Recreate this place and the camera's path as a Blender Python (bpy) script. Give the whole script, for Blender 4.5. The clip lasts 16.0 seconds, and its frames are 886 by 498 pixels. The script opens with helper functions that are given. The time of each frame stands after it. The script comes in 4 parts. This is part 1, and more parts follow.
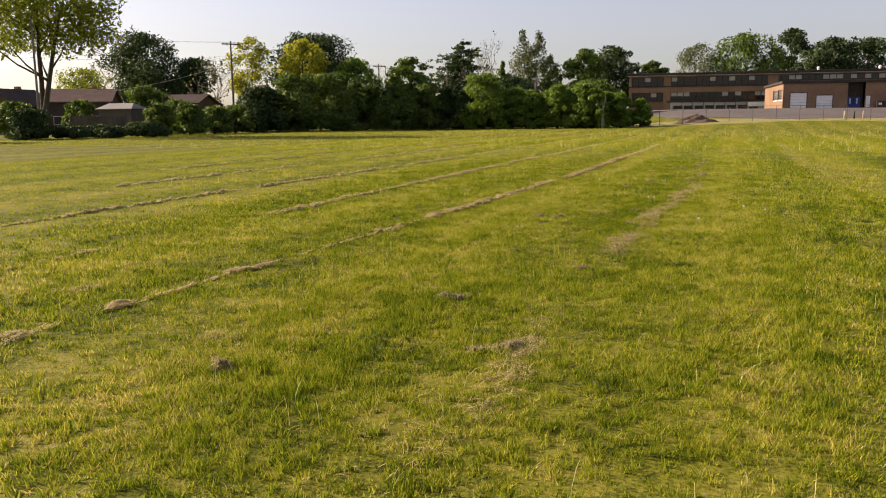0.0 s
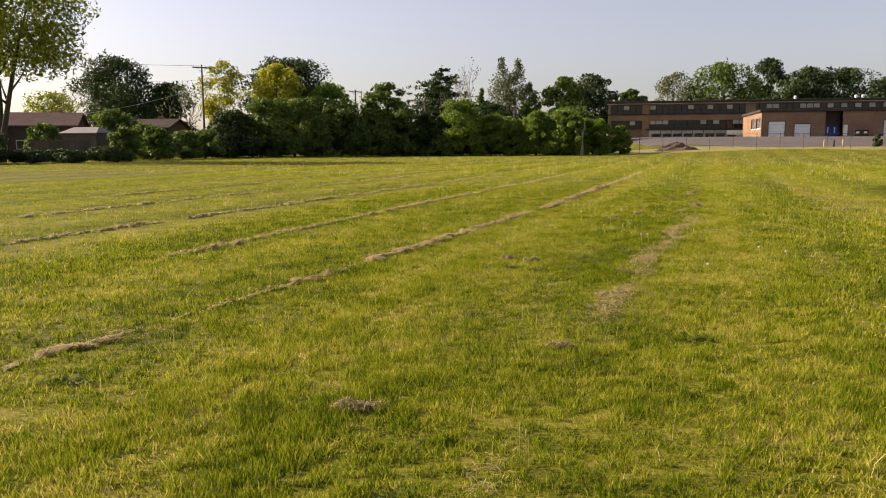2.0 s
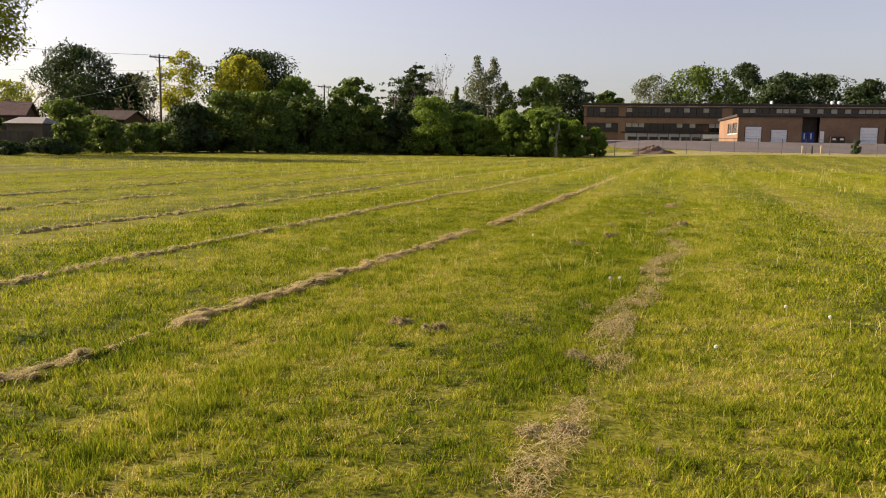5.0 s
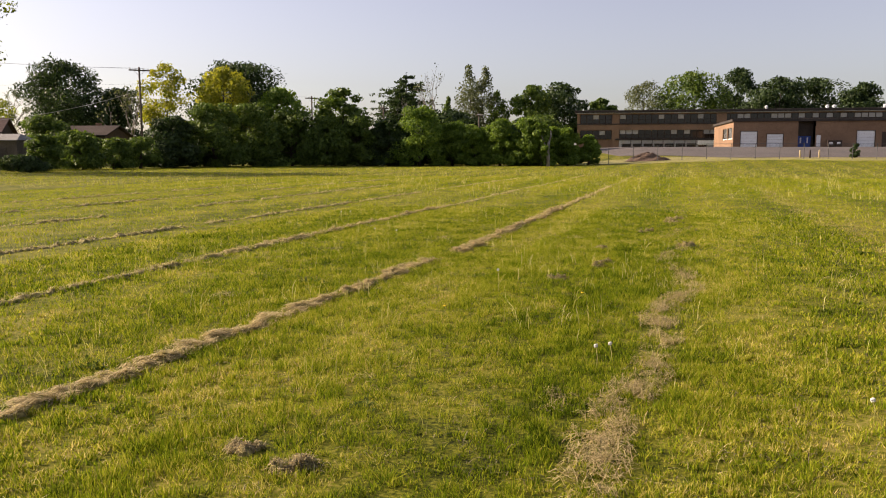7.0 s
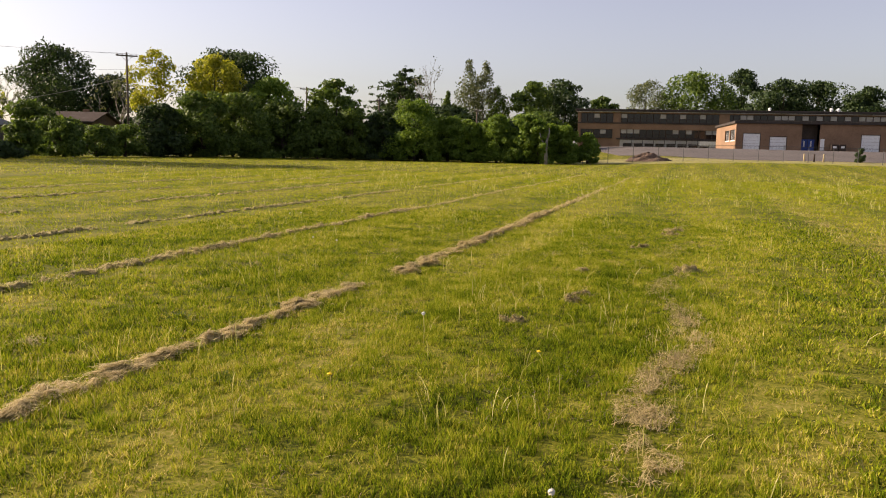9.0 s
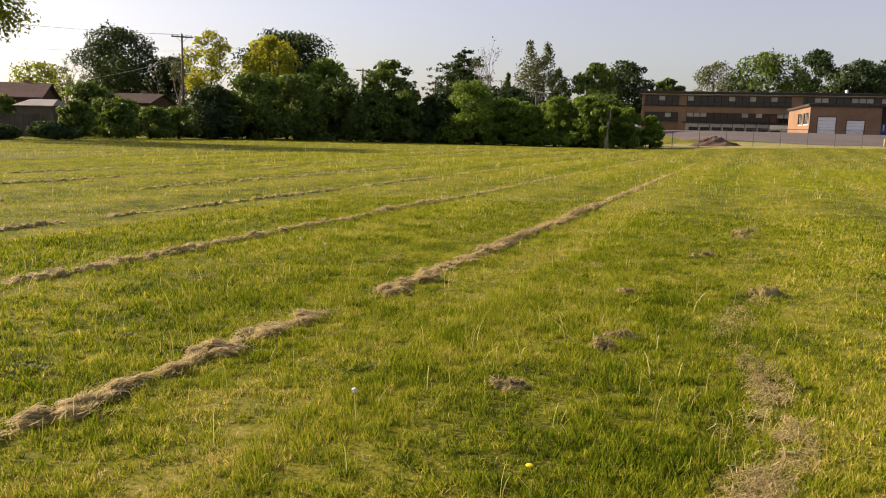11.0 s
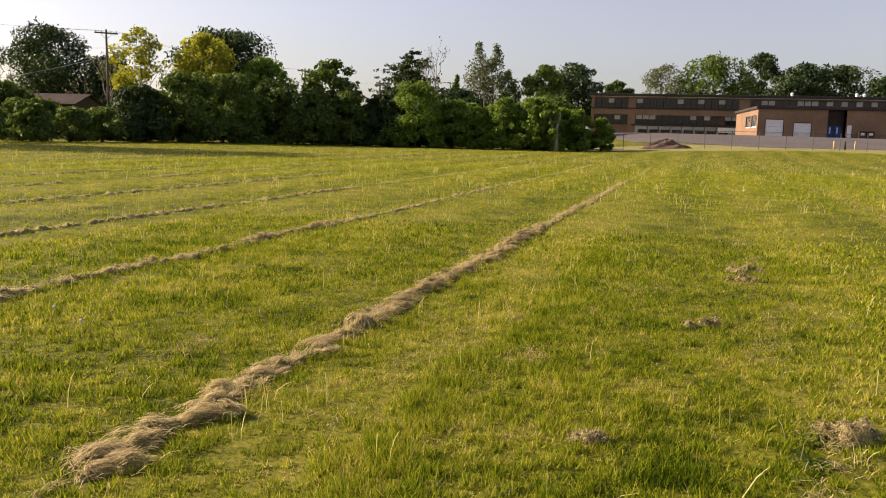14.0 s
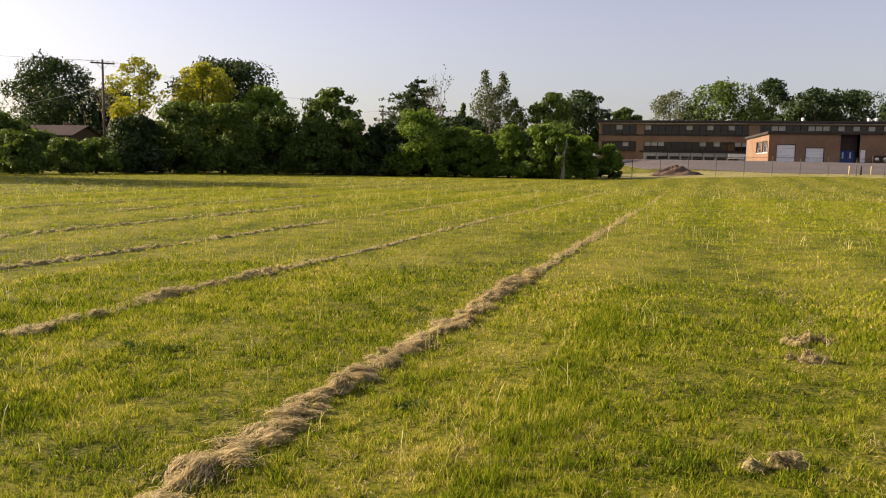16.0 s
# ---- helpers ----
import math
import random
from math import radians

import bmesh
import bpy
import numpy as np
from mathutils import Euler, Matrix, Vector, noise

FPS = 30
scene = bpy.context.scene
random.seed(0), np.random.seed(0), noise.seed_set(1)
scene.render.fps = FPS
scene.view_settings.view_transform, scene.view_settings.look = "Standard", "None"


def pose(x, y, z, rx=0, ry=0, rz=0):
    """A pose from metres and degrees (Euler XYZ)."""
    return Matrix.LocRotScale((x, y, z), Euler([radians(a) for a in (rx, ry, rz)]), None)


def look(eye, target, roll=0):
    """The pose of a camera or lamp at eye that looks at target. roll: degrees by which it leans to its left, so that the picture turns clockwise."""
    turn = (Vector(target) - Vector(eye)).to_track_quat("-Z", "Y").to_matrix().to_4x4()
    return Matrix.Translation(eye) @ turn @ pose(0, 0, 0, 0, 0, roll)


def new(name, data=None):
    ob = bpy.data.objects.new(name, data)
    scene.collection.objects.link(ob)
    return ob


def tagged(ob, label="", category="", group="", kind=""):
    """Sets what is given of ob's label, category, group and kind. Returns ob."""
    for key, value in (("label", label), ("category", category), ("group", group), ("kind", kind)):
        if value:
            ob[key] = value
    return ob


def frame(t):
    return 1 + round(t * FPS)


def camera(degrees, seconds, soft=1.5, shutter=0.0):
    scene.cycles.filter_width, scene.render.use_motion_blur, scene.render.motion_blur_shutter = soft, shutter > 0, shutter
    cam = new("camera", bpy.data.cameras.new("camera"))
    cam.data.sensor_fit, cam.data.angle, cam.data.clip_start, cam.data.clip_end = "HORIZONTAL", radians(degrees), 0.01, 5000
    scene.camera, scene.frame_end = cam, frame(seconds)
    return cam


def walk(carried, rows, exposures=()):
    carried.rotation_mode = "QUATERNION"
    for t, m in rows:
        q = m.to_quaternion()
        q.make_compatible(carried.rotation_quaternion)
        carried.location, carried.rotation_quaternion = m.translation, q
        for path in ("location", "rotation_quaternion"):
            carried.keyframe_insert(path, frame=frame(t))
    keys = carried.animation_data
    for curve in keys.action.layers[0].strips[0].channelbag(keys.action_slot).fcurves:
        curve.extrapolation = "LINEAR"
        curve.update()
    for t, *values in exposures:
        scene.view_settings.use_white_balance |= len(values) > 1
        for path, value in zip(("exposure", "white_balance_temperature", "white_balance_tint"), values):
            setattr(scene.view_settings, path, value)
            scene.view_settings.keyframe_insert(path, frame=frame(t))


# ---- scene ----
cam = camera(57.5, 16.0, 1.05)

# seconds, x, y, z, heading to the left, pitch up, lean
ROWS = (
    (0.0, -0.000, -0.000, 1.636, 0.00, -9.25, -0.50),
    (0.5, 0.108, 0.631, 1.604, -0.02, -8.51, -0.40),
    (1.0, 0.217, 1.289, 1.564, -0.33, -8.12, -0.47),
    (1.5, 0.347, 1.988, 1.538, -0.91, -7.87, -0.25),
    (2.0, 0.472, 2.683, 1.522, -1.44, -7.37, -0.20),
    (2.5, 0.628, 3.348, 1.528, -2.23, -7.22, -0.11),
    (3.0, 0.789, 4.009, 1.520, -2.82, -7.20, 0.04),
    (3.5, 0.945, 4.649, 1.521, -3.14, -7.50, 0.11),
    (4.0, 1.163, 5.274, 1.537, -2.97, -7.23, 0.48),
    (4.2, 1.252, 5.552, 1.529, -2.97, -7.13, 0.81),
    (4.5, 1.378, 5.934, 1.530, -3.00, -7.16, 0.88),
    (4.8, 1.496, 6.311, 1.529, -3.10, -7.30, 0.92),
    (5.1, 1.608, 6.689, 1.528, -3.24, -7.51, 0.94),
    (5.4, 1.718, 7.071, 1.526, -3.40, -7.73, 0.92),
    (5.7, 1.830, 7.460, 1.524, -3.55, -7.90, 0.88),
    (6.0, 1.946, 7.862, 1.522, -3.64, -7.98, 0.81),
    (6.3, 2.070, 8.279, 1.520, -3.66, -7.91, 0.72),
    (6.5, 2.151, 8.547, 1.506, -3.61, -7.92, 0.77),
    (7.0, 2.370, 9.270, 1.510, -3.43, -6.70, -0.03),
    (7.5, 2.595, 9.914, 1.528, -3.35, -5.57, -0.00),
    (8.0, 2.808, 10.588, 1.542, -3.50, -6.37, 0.89),
    (8.2, 2.899, 10.841, 1.524, -3.48, -6.25, 1.18),
    (8.5, 3.032, 11.220, 1.525, -3.50, -6.44, 1.29),
    (8.8, 3.169, 11.567, 1.528, -3.52, -6.77, 1.32),
    (9.1, 3.305, 11.893, 1.532, -3.50, -7.18, 1.30),
    (9.4, 3.437, 12.211, 1.537, -3.42, -7.61, 1.26),
    (9.7, 3.561, 12.532, 1.541, -3.28, -8.00, 1.21),
    (10.0, 3.673, 12.868, 1.545, -3.03, -8.27, 1.19),
    (10.3, 3.770, 13.229, 1.546, -2.67, -8.37, 1.20),
    (10.5, 3.825, 13.471, 1.542, -1.49, -8.38, 1.10),
    (11.0, 3.975, 14.109, 1.549, 0.73, -8.33, 1.54),
    (11.5, 4.073, 14.743, 1.533, 0.56, -8.06, 1.85),
    (12.0, 4.176, 15.361, 1.510, 0.63, -5.91, 2.22),
    (12.5, 4.286, 16.065, 1.503, -0.15, -6.76, 2.64),
    (13.0, 4.434, 16.751, 1.503, -0.90, -8.11, 2.32),
    (13.5, 4.594, 17.412, 1.514, -1.97, -8.81, 2.41),
    (14.0, 4.743, 18.081, 1.540, -2.66, -8.05, 1.51),
    (14.5, 4.914, 18.741, 1.535, -2.03, -9.08, 1.34),
    (15.0, 5.076, 19.409, 1.543, -2.09, -8.92, 0.80),
    (15.5, 5.261, 20.092, 1.547, -2.01, -8.76, 1.10),
    (16.0, 5.417, 20.713, 1.506, -1.94, -6.05, 0.99),
)


def carried_pose(x, y, z, yaw, pitch, lean):
    a, b = radians(yaw), radians(pitch)
    ahead = Vector((-math.sin(a) * math.cos(b), math.cos(a) * math.cos(b), math.sin(b)))
    return look((x, y, z), Vector((x, y, z)) + ahead, lean)


walk(cam, [(r[0], carried_pose(*r[1:])) for r in ROWS], ((0.0, 0.97, 6950, 21), (16.0, 0.97, 6950, 21)))

# ---- world, sun, exposure ----
SUN_EL, SUN_AZ = radians(26.0), radians(-70.0)      # azimuth clockwise from +y
world = bpy.data.worlds.new("hazy_evening_sky")
scene.world = world
world.use_nodes = True
wn = world.node_tree.nodes
sky = wn.new("ShaderNodeTexSky")
sky.sky_type = "NISHITA"
sky.sun_disc = False
sky.sun_elevation, sky.sun_rotation = SUN_EL, SUN_AZ
sky.air_density, sky.dust_density, sky.ozone_density = 1.0, 1.7, 2.4
wn["Background"].inputs["Strength"].default_value = 0.093
haze = wn.new("ShaderNodeHueSaturation")          # thin evening haze greys the blue
haze.inputs["Saturation"].default_value = 0.64
haze.inputs["Hue"].default_value = 0.515
haze.inputs["Value"].default_value = 0.90
world.node_tree.links.new(sky.outputs["Color"], haze.inputs["Color"])
world.node_tree.links.new(haze.outputs["Color"], wn["Background"].inputs["Color"])
sun_dir = Vector((math.sin(SUN_AZ) * math.cos(SUN_EL), math.cos(SUN_AZ) * math.cos(SUN_EL), math.sin(SUN_EL)))
sun = new("sun", bpy.data.lights.new("sun", "SUN"))
sun.data.energy, sun.data.angle, sun.data.color = 5.0, radians(0.6), (1.0, 0.87, 0.68)
sun.matrix_world = look(sun_dir * 300, (0, 0, 0))

rng = np.random.default_rng(11)


# ---- materials ----
class Nodes:
    """A small wrapper to wire shader nodes."""

    def __init__(self, name):
        self.m = bpy.data.materials.new(name)
        self.m.use_nodes = True
        self.t = self.m.node_tree
        self.bsdf = self.t.nodes["Principled BSDF"]
        self.out = self.t.nodes["Material Output"]

    def add(self, kind, **values):
        n = self.t.nodes.new(kind)
        for key, v in values.items():
            n.inputs[key].default_value = v
        return n

    def link(self, a, b):
        self.t.links.new(a, b)

    def place(self):
        return self.add("ShaderNodeNewGeometry").outputs["Position"]

    def noise(self, where, scale, detail=4.0, rough=0.55):
        n = self.add("ShaderNodeTexNoise", Scale=scale, Detail=detail, Roughness=rough)
        self.link(where, n.inputs["Vector"])
        return n.outputs["Fac"]

    def ramp(self, fac, stops):
        n = self.t.nodes.new("ShaderNodeValToRGB")
        e = n.color_ramp.elements
        while len(e) < len(stops):
            e.new(0.5)
        for k, (p, c) in zip(e, stops):
            k.position, k.color = p, (*c, 1.0)
        self.link(fac, n.inputs["Fac"])
        return n.outputs["Color"]

    def mix(self, fac, a, b, kind="MIX"):
        n = self.t.nodes.new("ShaderNodeMix")
        n.data_type, n.blend_type = "RGBA", kind
        for value, socket in ((fac, n.inputs[0]), (a, n.inputs[6]), (b, n.inputs[7])):
            if hasattr(value, "is_output"):
                self.link(value, socket)
            elif isinstance(value, tuple):
                socket.default_value = (*value, 1.0)
            else:
                socket.default_value = value
        return n.outputs[2]

    def calc(self, op, a, b=0.0, c=0.0):
        n = self.t.nodes.new("ShaderNodeMath")
        n.operation = op
        for value, socket in zip((a, b, c), n.inputs):
            if hasattr(value, "is_output"):
                self.link(value, socket)
            else:
                socket.default_value = value
        return n.outputs[0]

    def bump(self, height, strength, distance):
        n = self.add("ShaderNodeBump", Strength=strength, Distance=distance)
        self.link(height, n.inputs["Height"])
        self.link(n.outputs["Normal"], self.bsdf.inputs["Normal"])


def surface(name, a, b, fine=8.0, coarse=0.7, rough=0.85, bump=0.3, depth=0.02, metal=0.0, spec=0.3, random=0.0):
    """A plain weathered surface: two colours mixed by a fine and a coarse noise, with relief."""
    k = Nodes(name)
    p = k.place()
    f, c = k.noise(p, fine), k.noise(p, coarse, 3.0)
    fac = k.calc("MULTIPLY_ADD", f, 0.6, k.calc("MULTIPLY", c, 0.5))
    col = k.ramp(fac, [(0.35, a), (0.72, b)])
    if random:
        r = k.add("ShaderNodeObjectInfo").outputs["Random"]
        g = k.calc("MULTIPLY_ADD", r, random, 1.0 - random / 2)
        hsv = k.add("ShaderNodeHueSaturation")
        k.link(col, hsv.inputs["Color"])
        k.link(g, hsv.inputs["Value"])
        col = hsv.outputs["Color"]
    k.link(col, k.bsdf.inputs["Base Color"])
    k.bsdf.inputs["Roughness"].default_value = rough
    k.bsdf.inputs["Metallic"].default_value = metal
    k.bsdf.inputs["Specular IOR Level"].default_value = spec
    if bump:
        k.bump(f, bump, depth)
    return k.m


def leafy(name, a, b, c, glow=0.35, rough=0.6):
    """Foliage: three greens picked leaf by leaf, light passing through."""
    k = Nodes(name)
    r = k.add("ShaderNodeNewGeometry").outputs["Random Per Island"]
    n = k.noise(k.place(), 0.5, 2.0)
    fac = k.calc("MULTIPLY_ADD", r, 0.6, k.calc("MULTIPLY", n, 0.4))
    col = k.ramp(fac, [(0.15, a), (0.5, b), (0.85, c)])
    k.link(col, k.bsdf.inputs["Base Color"])
    k.bsdf.inputs["Roughness"].default_value = rough
    k.bsdf.inputs["Specular IOR Level"].default_value = 0.25
    tr = k.add("ShaderNodeBsdfTranslucent")
    k.link(k.mix(1.0, col, (1.0, 1.0, 0.55), "MULTIPLY"), tr.inputs["Color"])
    mx = k.add("ShaderNodeMixShader", Fac=glow)
    k.link(k.bsdf.outputs[0], mx.inputs[1])
    k.link(tr.outputs[0], mx.inputs[2])
    k.link(mx.outputs[0], k.out.inputs["Surface"])
    return k.m


ROW_TURN = radians(20.0)         # the mower's rows head 20 degrees to the right of +y
ROW_FW = (math.sin(ROW_TURN), math.cos(ROW_TURN))
ROW_RT = (math.cos(ROW_TURN), -math.sin(ROW_TURN))
ROW_GAP = 3.28


def meadow(name, blades, dryness=0.0, spread=0.62):
    """Mown grass: greens, yellowed swaths along the mower's rows, dry patches; for the ground and for the blades on it."""
    k = Nodes(name)
    p = k.place()
    sep = k.add("ShaderNodeSeparateXYZ")
    k.link(p, sep.inputs[0])
    side = k.calc("MULTIPLY_ADD", sep.outputs[0], ROW_RT[0], k.calc("MULTIPLY", sep.outputs[1], ROW_RT[1]))
    along = k.calc("MULTIPLY_ADD", sep.outputs[0], ROW_FW[0], k.calc("MULTIPLY", sep.outputs[1], ROW_FW[1]))
    long = k.add("ShaderNodeCombineXYZ")
    k.link(side, long.inputs[0])
    k.link(k.calc("MULTIPLY", along, 0.22), long.inputs[1])
    long = long.outputs[0]
    big, mid, small = k.noise(long, 0.5, 3.0), k.noise(p, 1.6, 4.0, 0.65), k.noise(p, 34.0, 3.0, 0.75)
    wob = k.calc("MULTIPLY_ADD", k.noise(long, 0.35, 2.0), 1.0, side)
    swath = k.calc("SINE", k.calc("MULTIPLY_ADD", wob, 2 * math.pi / ROW_GAP, 1.1))
    clumpy = k.noise(p, 7.0, 3.0, 0.6)
    broad = k.noise(p, 0.8, 2.0)
    fac = k.calc("MULTIPLY_ADD", swath, 0.05, k.calc("MULTIPLY_ADD", mid, 0.55, k.calc("MULTIPLY_ADD", broad, 0.25, k.calc("MULTIPLY", big, 0.25))))
    fac = k.calc("MULTIPLY_ADD", clumpy, 0.55, k.calc("ADD", fac, -0.25))
    if blades:
        fac = k.calc("MULTIPLY_ADD", k.add("ShaderNodeNewGeometry").outputs["Random Per Island"], spread, k.calc("ADD", fac, dryness - 0.07 - spread / 2))
        col = k.ramp(fac, [(0.12, (0.03, 0.052, 0.004)), (0.34, (0.128, 0.19, 0.007)), (0.52, (0.272, 0.31, 0.014)), (0.70, (0.41, 0.375, 0.045)), (0.9, (0.64, 0.51, 0.19))])
    else:
        # near-black specks: dark earth, plus shade between blades put into the colour
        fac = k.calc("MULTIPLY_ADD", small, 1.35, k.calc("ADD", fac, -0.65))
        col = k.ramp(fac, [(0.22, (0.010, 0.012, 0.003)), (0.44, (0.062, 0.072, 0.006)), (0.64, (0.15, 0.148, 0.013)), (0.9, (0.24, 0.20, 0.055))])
    k.link(col, k.bsdf.inputs["Base Color"])
    k.bsdf.inputs["Roughness"].default_value = 0.75
    k.bsdf.inputs["Specular IOR Level"].default_value = 0.06
    if blades:
        tr = k.add("ShaderNodeBsdfTranslucent")
        k.link(col, tr.inputs["Color"])
        mx = k.add("ShaderNodeMixShader", Fac=0.4)
        k.link(k.bsdf.outputs[0], mx.inputs[1])
        k.link(tr.outputs[0], mx.inputs[2])
        k.link(mx.outputs[0], k.out.inputs["Surface"])
    else:
        k.bump(k.calc("ADD", k.calc("MULTIPLY", small, 0.3), mid), 0.4, 0.04)
    return k.m


M = {
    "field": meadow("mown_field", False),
    "blades": meadow("grass_blades", True, 0.0, 0.52),
    "dry_blades": meadow("yellowed_grass_blades", True, 0.05, 0.56),
    "far_blades": meadow("far_grass_blades", True, 0.08, 0.09),
    "far_lush": meadow("far_green_grass_blades", True, 0.0, 0.12),
    "lush": meadow("lush_grass_blades", True, -0.08, 0.48),
    "stem": leafy("dry_stems", (0.43, 0.40, 0.13), (0.54, 0.49, 0.19), (0.64, 0.56, 0.27), 0.3),
    # hay's dark tone carries the shadow of gaps between clods as colour
    "hay": surface("hay", (0.07, 0.055, 0.02), (0.46, 0.39, 0.15), 38.0, 5.0, 0.9, 0.9, 0.05),
    "straw": leafy("straw", (0.17, 0.127, 0.05), (0.46, 0.362, 0.16), (0.74, 0.60, 0.32), 0.22),
    "weed": leafy("weed_leaf", (0.05, 0.08, 0.012), (0.08, 0.12, 0.016), (0.12, 0.16, 0.022), 0.45),
    "leaf": leafy("leaf_green", (0.046, 0.079, 0.016), (0.093, 0.152, 0.027), (0.165, 0.228, 0.044), 0.37),
    "leaf_dark": leafy("leaf_dark", (0.018, 0.036, 0.012), (0.038, 0.068, 0.021), (0.072, 0.112, 0.032), 0.26),
    "leaf_bright": leafy("leaf_bright", (0.07, 0.125, 0.018), (0.14, 0.225, 0.03), (0.23, 0.325, 0.05), 0.45),
    "leaf_sunny": leafy("leaf_sunny", (0.10, 0.13, 0.014), (0.18, 0.22, 0.02), (0.28, 0.31, 0.035), 0.55),
    "leaf_yellow": leafy("leaf_yellow", (0.16, 0.19, 0.017), (0.29, 0.30, 0.028), (0.44, 0.42, 0.05), 0.5),
    "leaf_grey": leafy("leaf_grey", (0.06, 0.08, 0.035), (0.11, 0.13, 0.06), (0.18, 0.20, 0.10), 0.35),
    "bark": surface("bark", (0.03, 0.024, 0.018), (0.10, 0.08, 0.06), 6.0, 1.0, 0.95, 0.8, 0.05),
    "bark_pale": surface("bark_pale", (0.12, 0.105, 0.085), (0.26, 0.235, 0.20), 6.0, 1.0, 0.9, 0.6, 0.03),
    "pole_wood": surface("pole_wood", (0.06, 0.045, 0.035), (0.14, 0.11, 0.085), 9.0, 0.6, 0.9, 0.5, 0.02),
    "brick": surface("brick_wall", (0.16, 0.096, 0.058), (0.28, 0.175, 0.108), 5.0, 0.25, 0.9, 0.3, 0.02),
    "concrete": surface("concrete", (0.30, 0.28, 0.25), (0.46, 0.44, 0.40), 3.0, 0.3, 0.9, 0.2, 0.02),
    "fascia": surface("roof_fascia", (0.022, 0.018, 0.015), (0.06, 0.048, 0.04), 3.0, 0.3, 0.7, 0.1, 0.01),
    "white": surface("white_paint", (0.66, 0.66, 0.65), (0.82, 0.82, 0.80), 4.0, 0.5, 0.5, 0.1, 0.01),
    "dark_metal": surface("dark_metal", (0.03, 0.021, 0.016), (0.07, 0.05, 0.038), 6.0, 0.8, 0.5, 0.1, 0.01, 0.3),
    "blue": surface("blue_paint", (0.02, 0.05, 0.22), (0.04, 0.09, 0.36), 4.0, 0.5, 0.45, 0.1, 0.01),
    "yellow": surface("yellow_paint", (0.42, 0.33, 0.18), (0.55, 0.45, 0.28), 8.0, 1.0, 0.6, 0.2, 0.01),
    "galvanised": surface("galvanised_steel", (0.07, 0.07, 0.07), (0.13, 0.13, 0.13), 12.0, 1.0, 0.6, 0.1, 0.005, 0.6),
    "asphalt": surface("asphalt", (0.07, 0.06, 0.055), (0.13, 0.112, 0.10), 2.5, 0.12, 0.9, 0.3, 0.02),
    "soil": surface("dug_soil", (0.05, 0.032, 0.022), (0.15, 0.10, 0.07), 4.0, 0.8, 0.95, 1.0, 0.15),
    "shingle": surface("roof_shingle", (0.045, 0.036, 0.031), (0.09, 0.073, 0.064), 6.0, 0.5, 0.95, 0.5, 0.03, 0.0, 0.05),
    "siding": surface("house_siding", (0.07, 0.048, 0.038), (0.125, 0.085, 0.065), 4.0, 0.5, 0.8, 0.2, 0.02, 0.0, 0.3, 0.2),
    "red_shingle": surface("faded_red_shingle", (0.085, 0.058, 0.052), (0.155, 0.108, 0.095), 6.0, 0.5, 0.95, 0.5, 0.03, 0.0, 0.05),
    "grey_roof": surface("shed_roof", (0.15, 0.145, 0.14), (0.25, 0.24, 0.23), 6.0, 0.5, 0.8, 0.3, 0.02),
    "board": surface("weathered_board", (0.05, 0.042, 0.035), (0.13, 0.11, 0.09), 9.0, 0.7, 0.9, 0.4, 0.02, 0.0, 0.3, 0.3),
    "cable": surface("cable", (0.015, 0.015, 0.015), (0.04, 0.04, 0.04), 5.0, 1.0, 0.6, 0.0),
    "petal": surface("yellow_petal", (0.7, 0.45, 0.01), (0.85, 0.6, 0.02), 60.0, 5.0, 0.7, 0.0),
    "fluff": surface("seed_fluff", (0.42, 0.40, 0.35), (0.58, 0.56, 0.50), 80.0, 5.0, 0.9, 0.3, 0.005),
}
g = Nodes("window_glass")
g.bsdf.inputs["Base Color"].default_value = (0.016, 0.013, 0.011, 1)
g.bsdf.inputs["Roughness"].default_value = 0.08
M["glass"] = g.m


# ---- mesh helpers ----
def smooth(t):
    t = np.clip(t, 0.0, 1.0)
    return t * t * (3 - 2 * t)


def ground_z(x, y):
    """Height of the ground: a level field that climbs towards the school."""
    x, y = np.asarray(x, float), np.asarray(y, float)
    east = smooth((x - 20.0) / 24.0)
    z = 0.86 * east * smooth((y - 60.0) / 50.0) + (2.72 - 0.86) * east * smooth((y - 112.0) / 40.0)
    return z + 0.03 * np.sin(x * 0.21 + 1.0) * np.sin(y * 0.17) * smooth((y - 30.0) / 30.0)


def gz(x, y):
    return float(ground_z(x, y))


def raw_mesh(name, verts, sides):
    """A mesh of loose faces, each of the given number of corners in turn."""
    me = bpy.data.meshes.new(name)
    n = len(verts)
    me.vertices.add(n)
    me.vertices.foreach_set("co", np.ascontiguousarray(verts, np.float32).ravel())
    me.loops.add(n)
    me.loops.foreach_set("vertex_index", np.arange(n, dtype=np.int32))
    me.polygons.add(n // sides)
    me.polygons.foreach_set("loop_start", np.arange(0, n, sides, dtype=np.int32))
    me.update(calc_edges=True)
    me.validate()
    return me


def part(name, data, material, parent=None, label="", flat=True):
    """One mesh object, from a bmesh or a mesh, under its thing or part."""
    if isinstance(data, bmesh.types.BMesh):
        me = bpy.data.meshes.new(name)
        bmesh.ops.recalc_face_normals(data, faces=data.faces)
        data.to_mesh(me)
        data.free()
    else:
        me = data
    if not me.materials:
        me.materials.append(M[material])
    if not flat:
        me.polygons.foreach_set("use_smooth", np.ones(len(me.polygons), bool))
    ob = new(name, me)
    if parent is not None:
        ob.parent = parent
    return tagged(ob, label)


def thing(name, m, label, category, group="", kind=""):
    ob = new(name)
    ob.empty_display_size = 0.2
    ob.matrix_world = m
    return tagged(ob, label, category, group, kind)


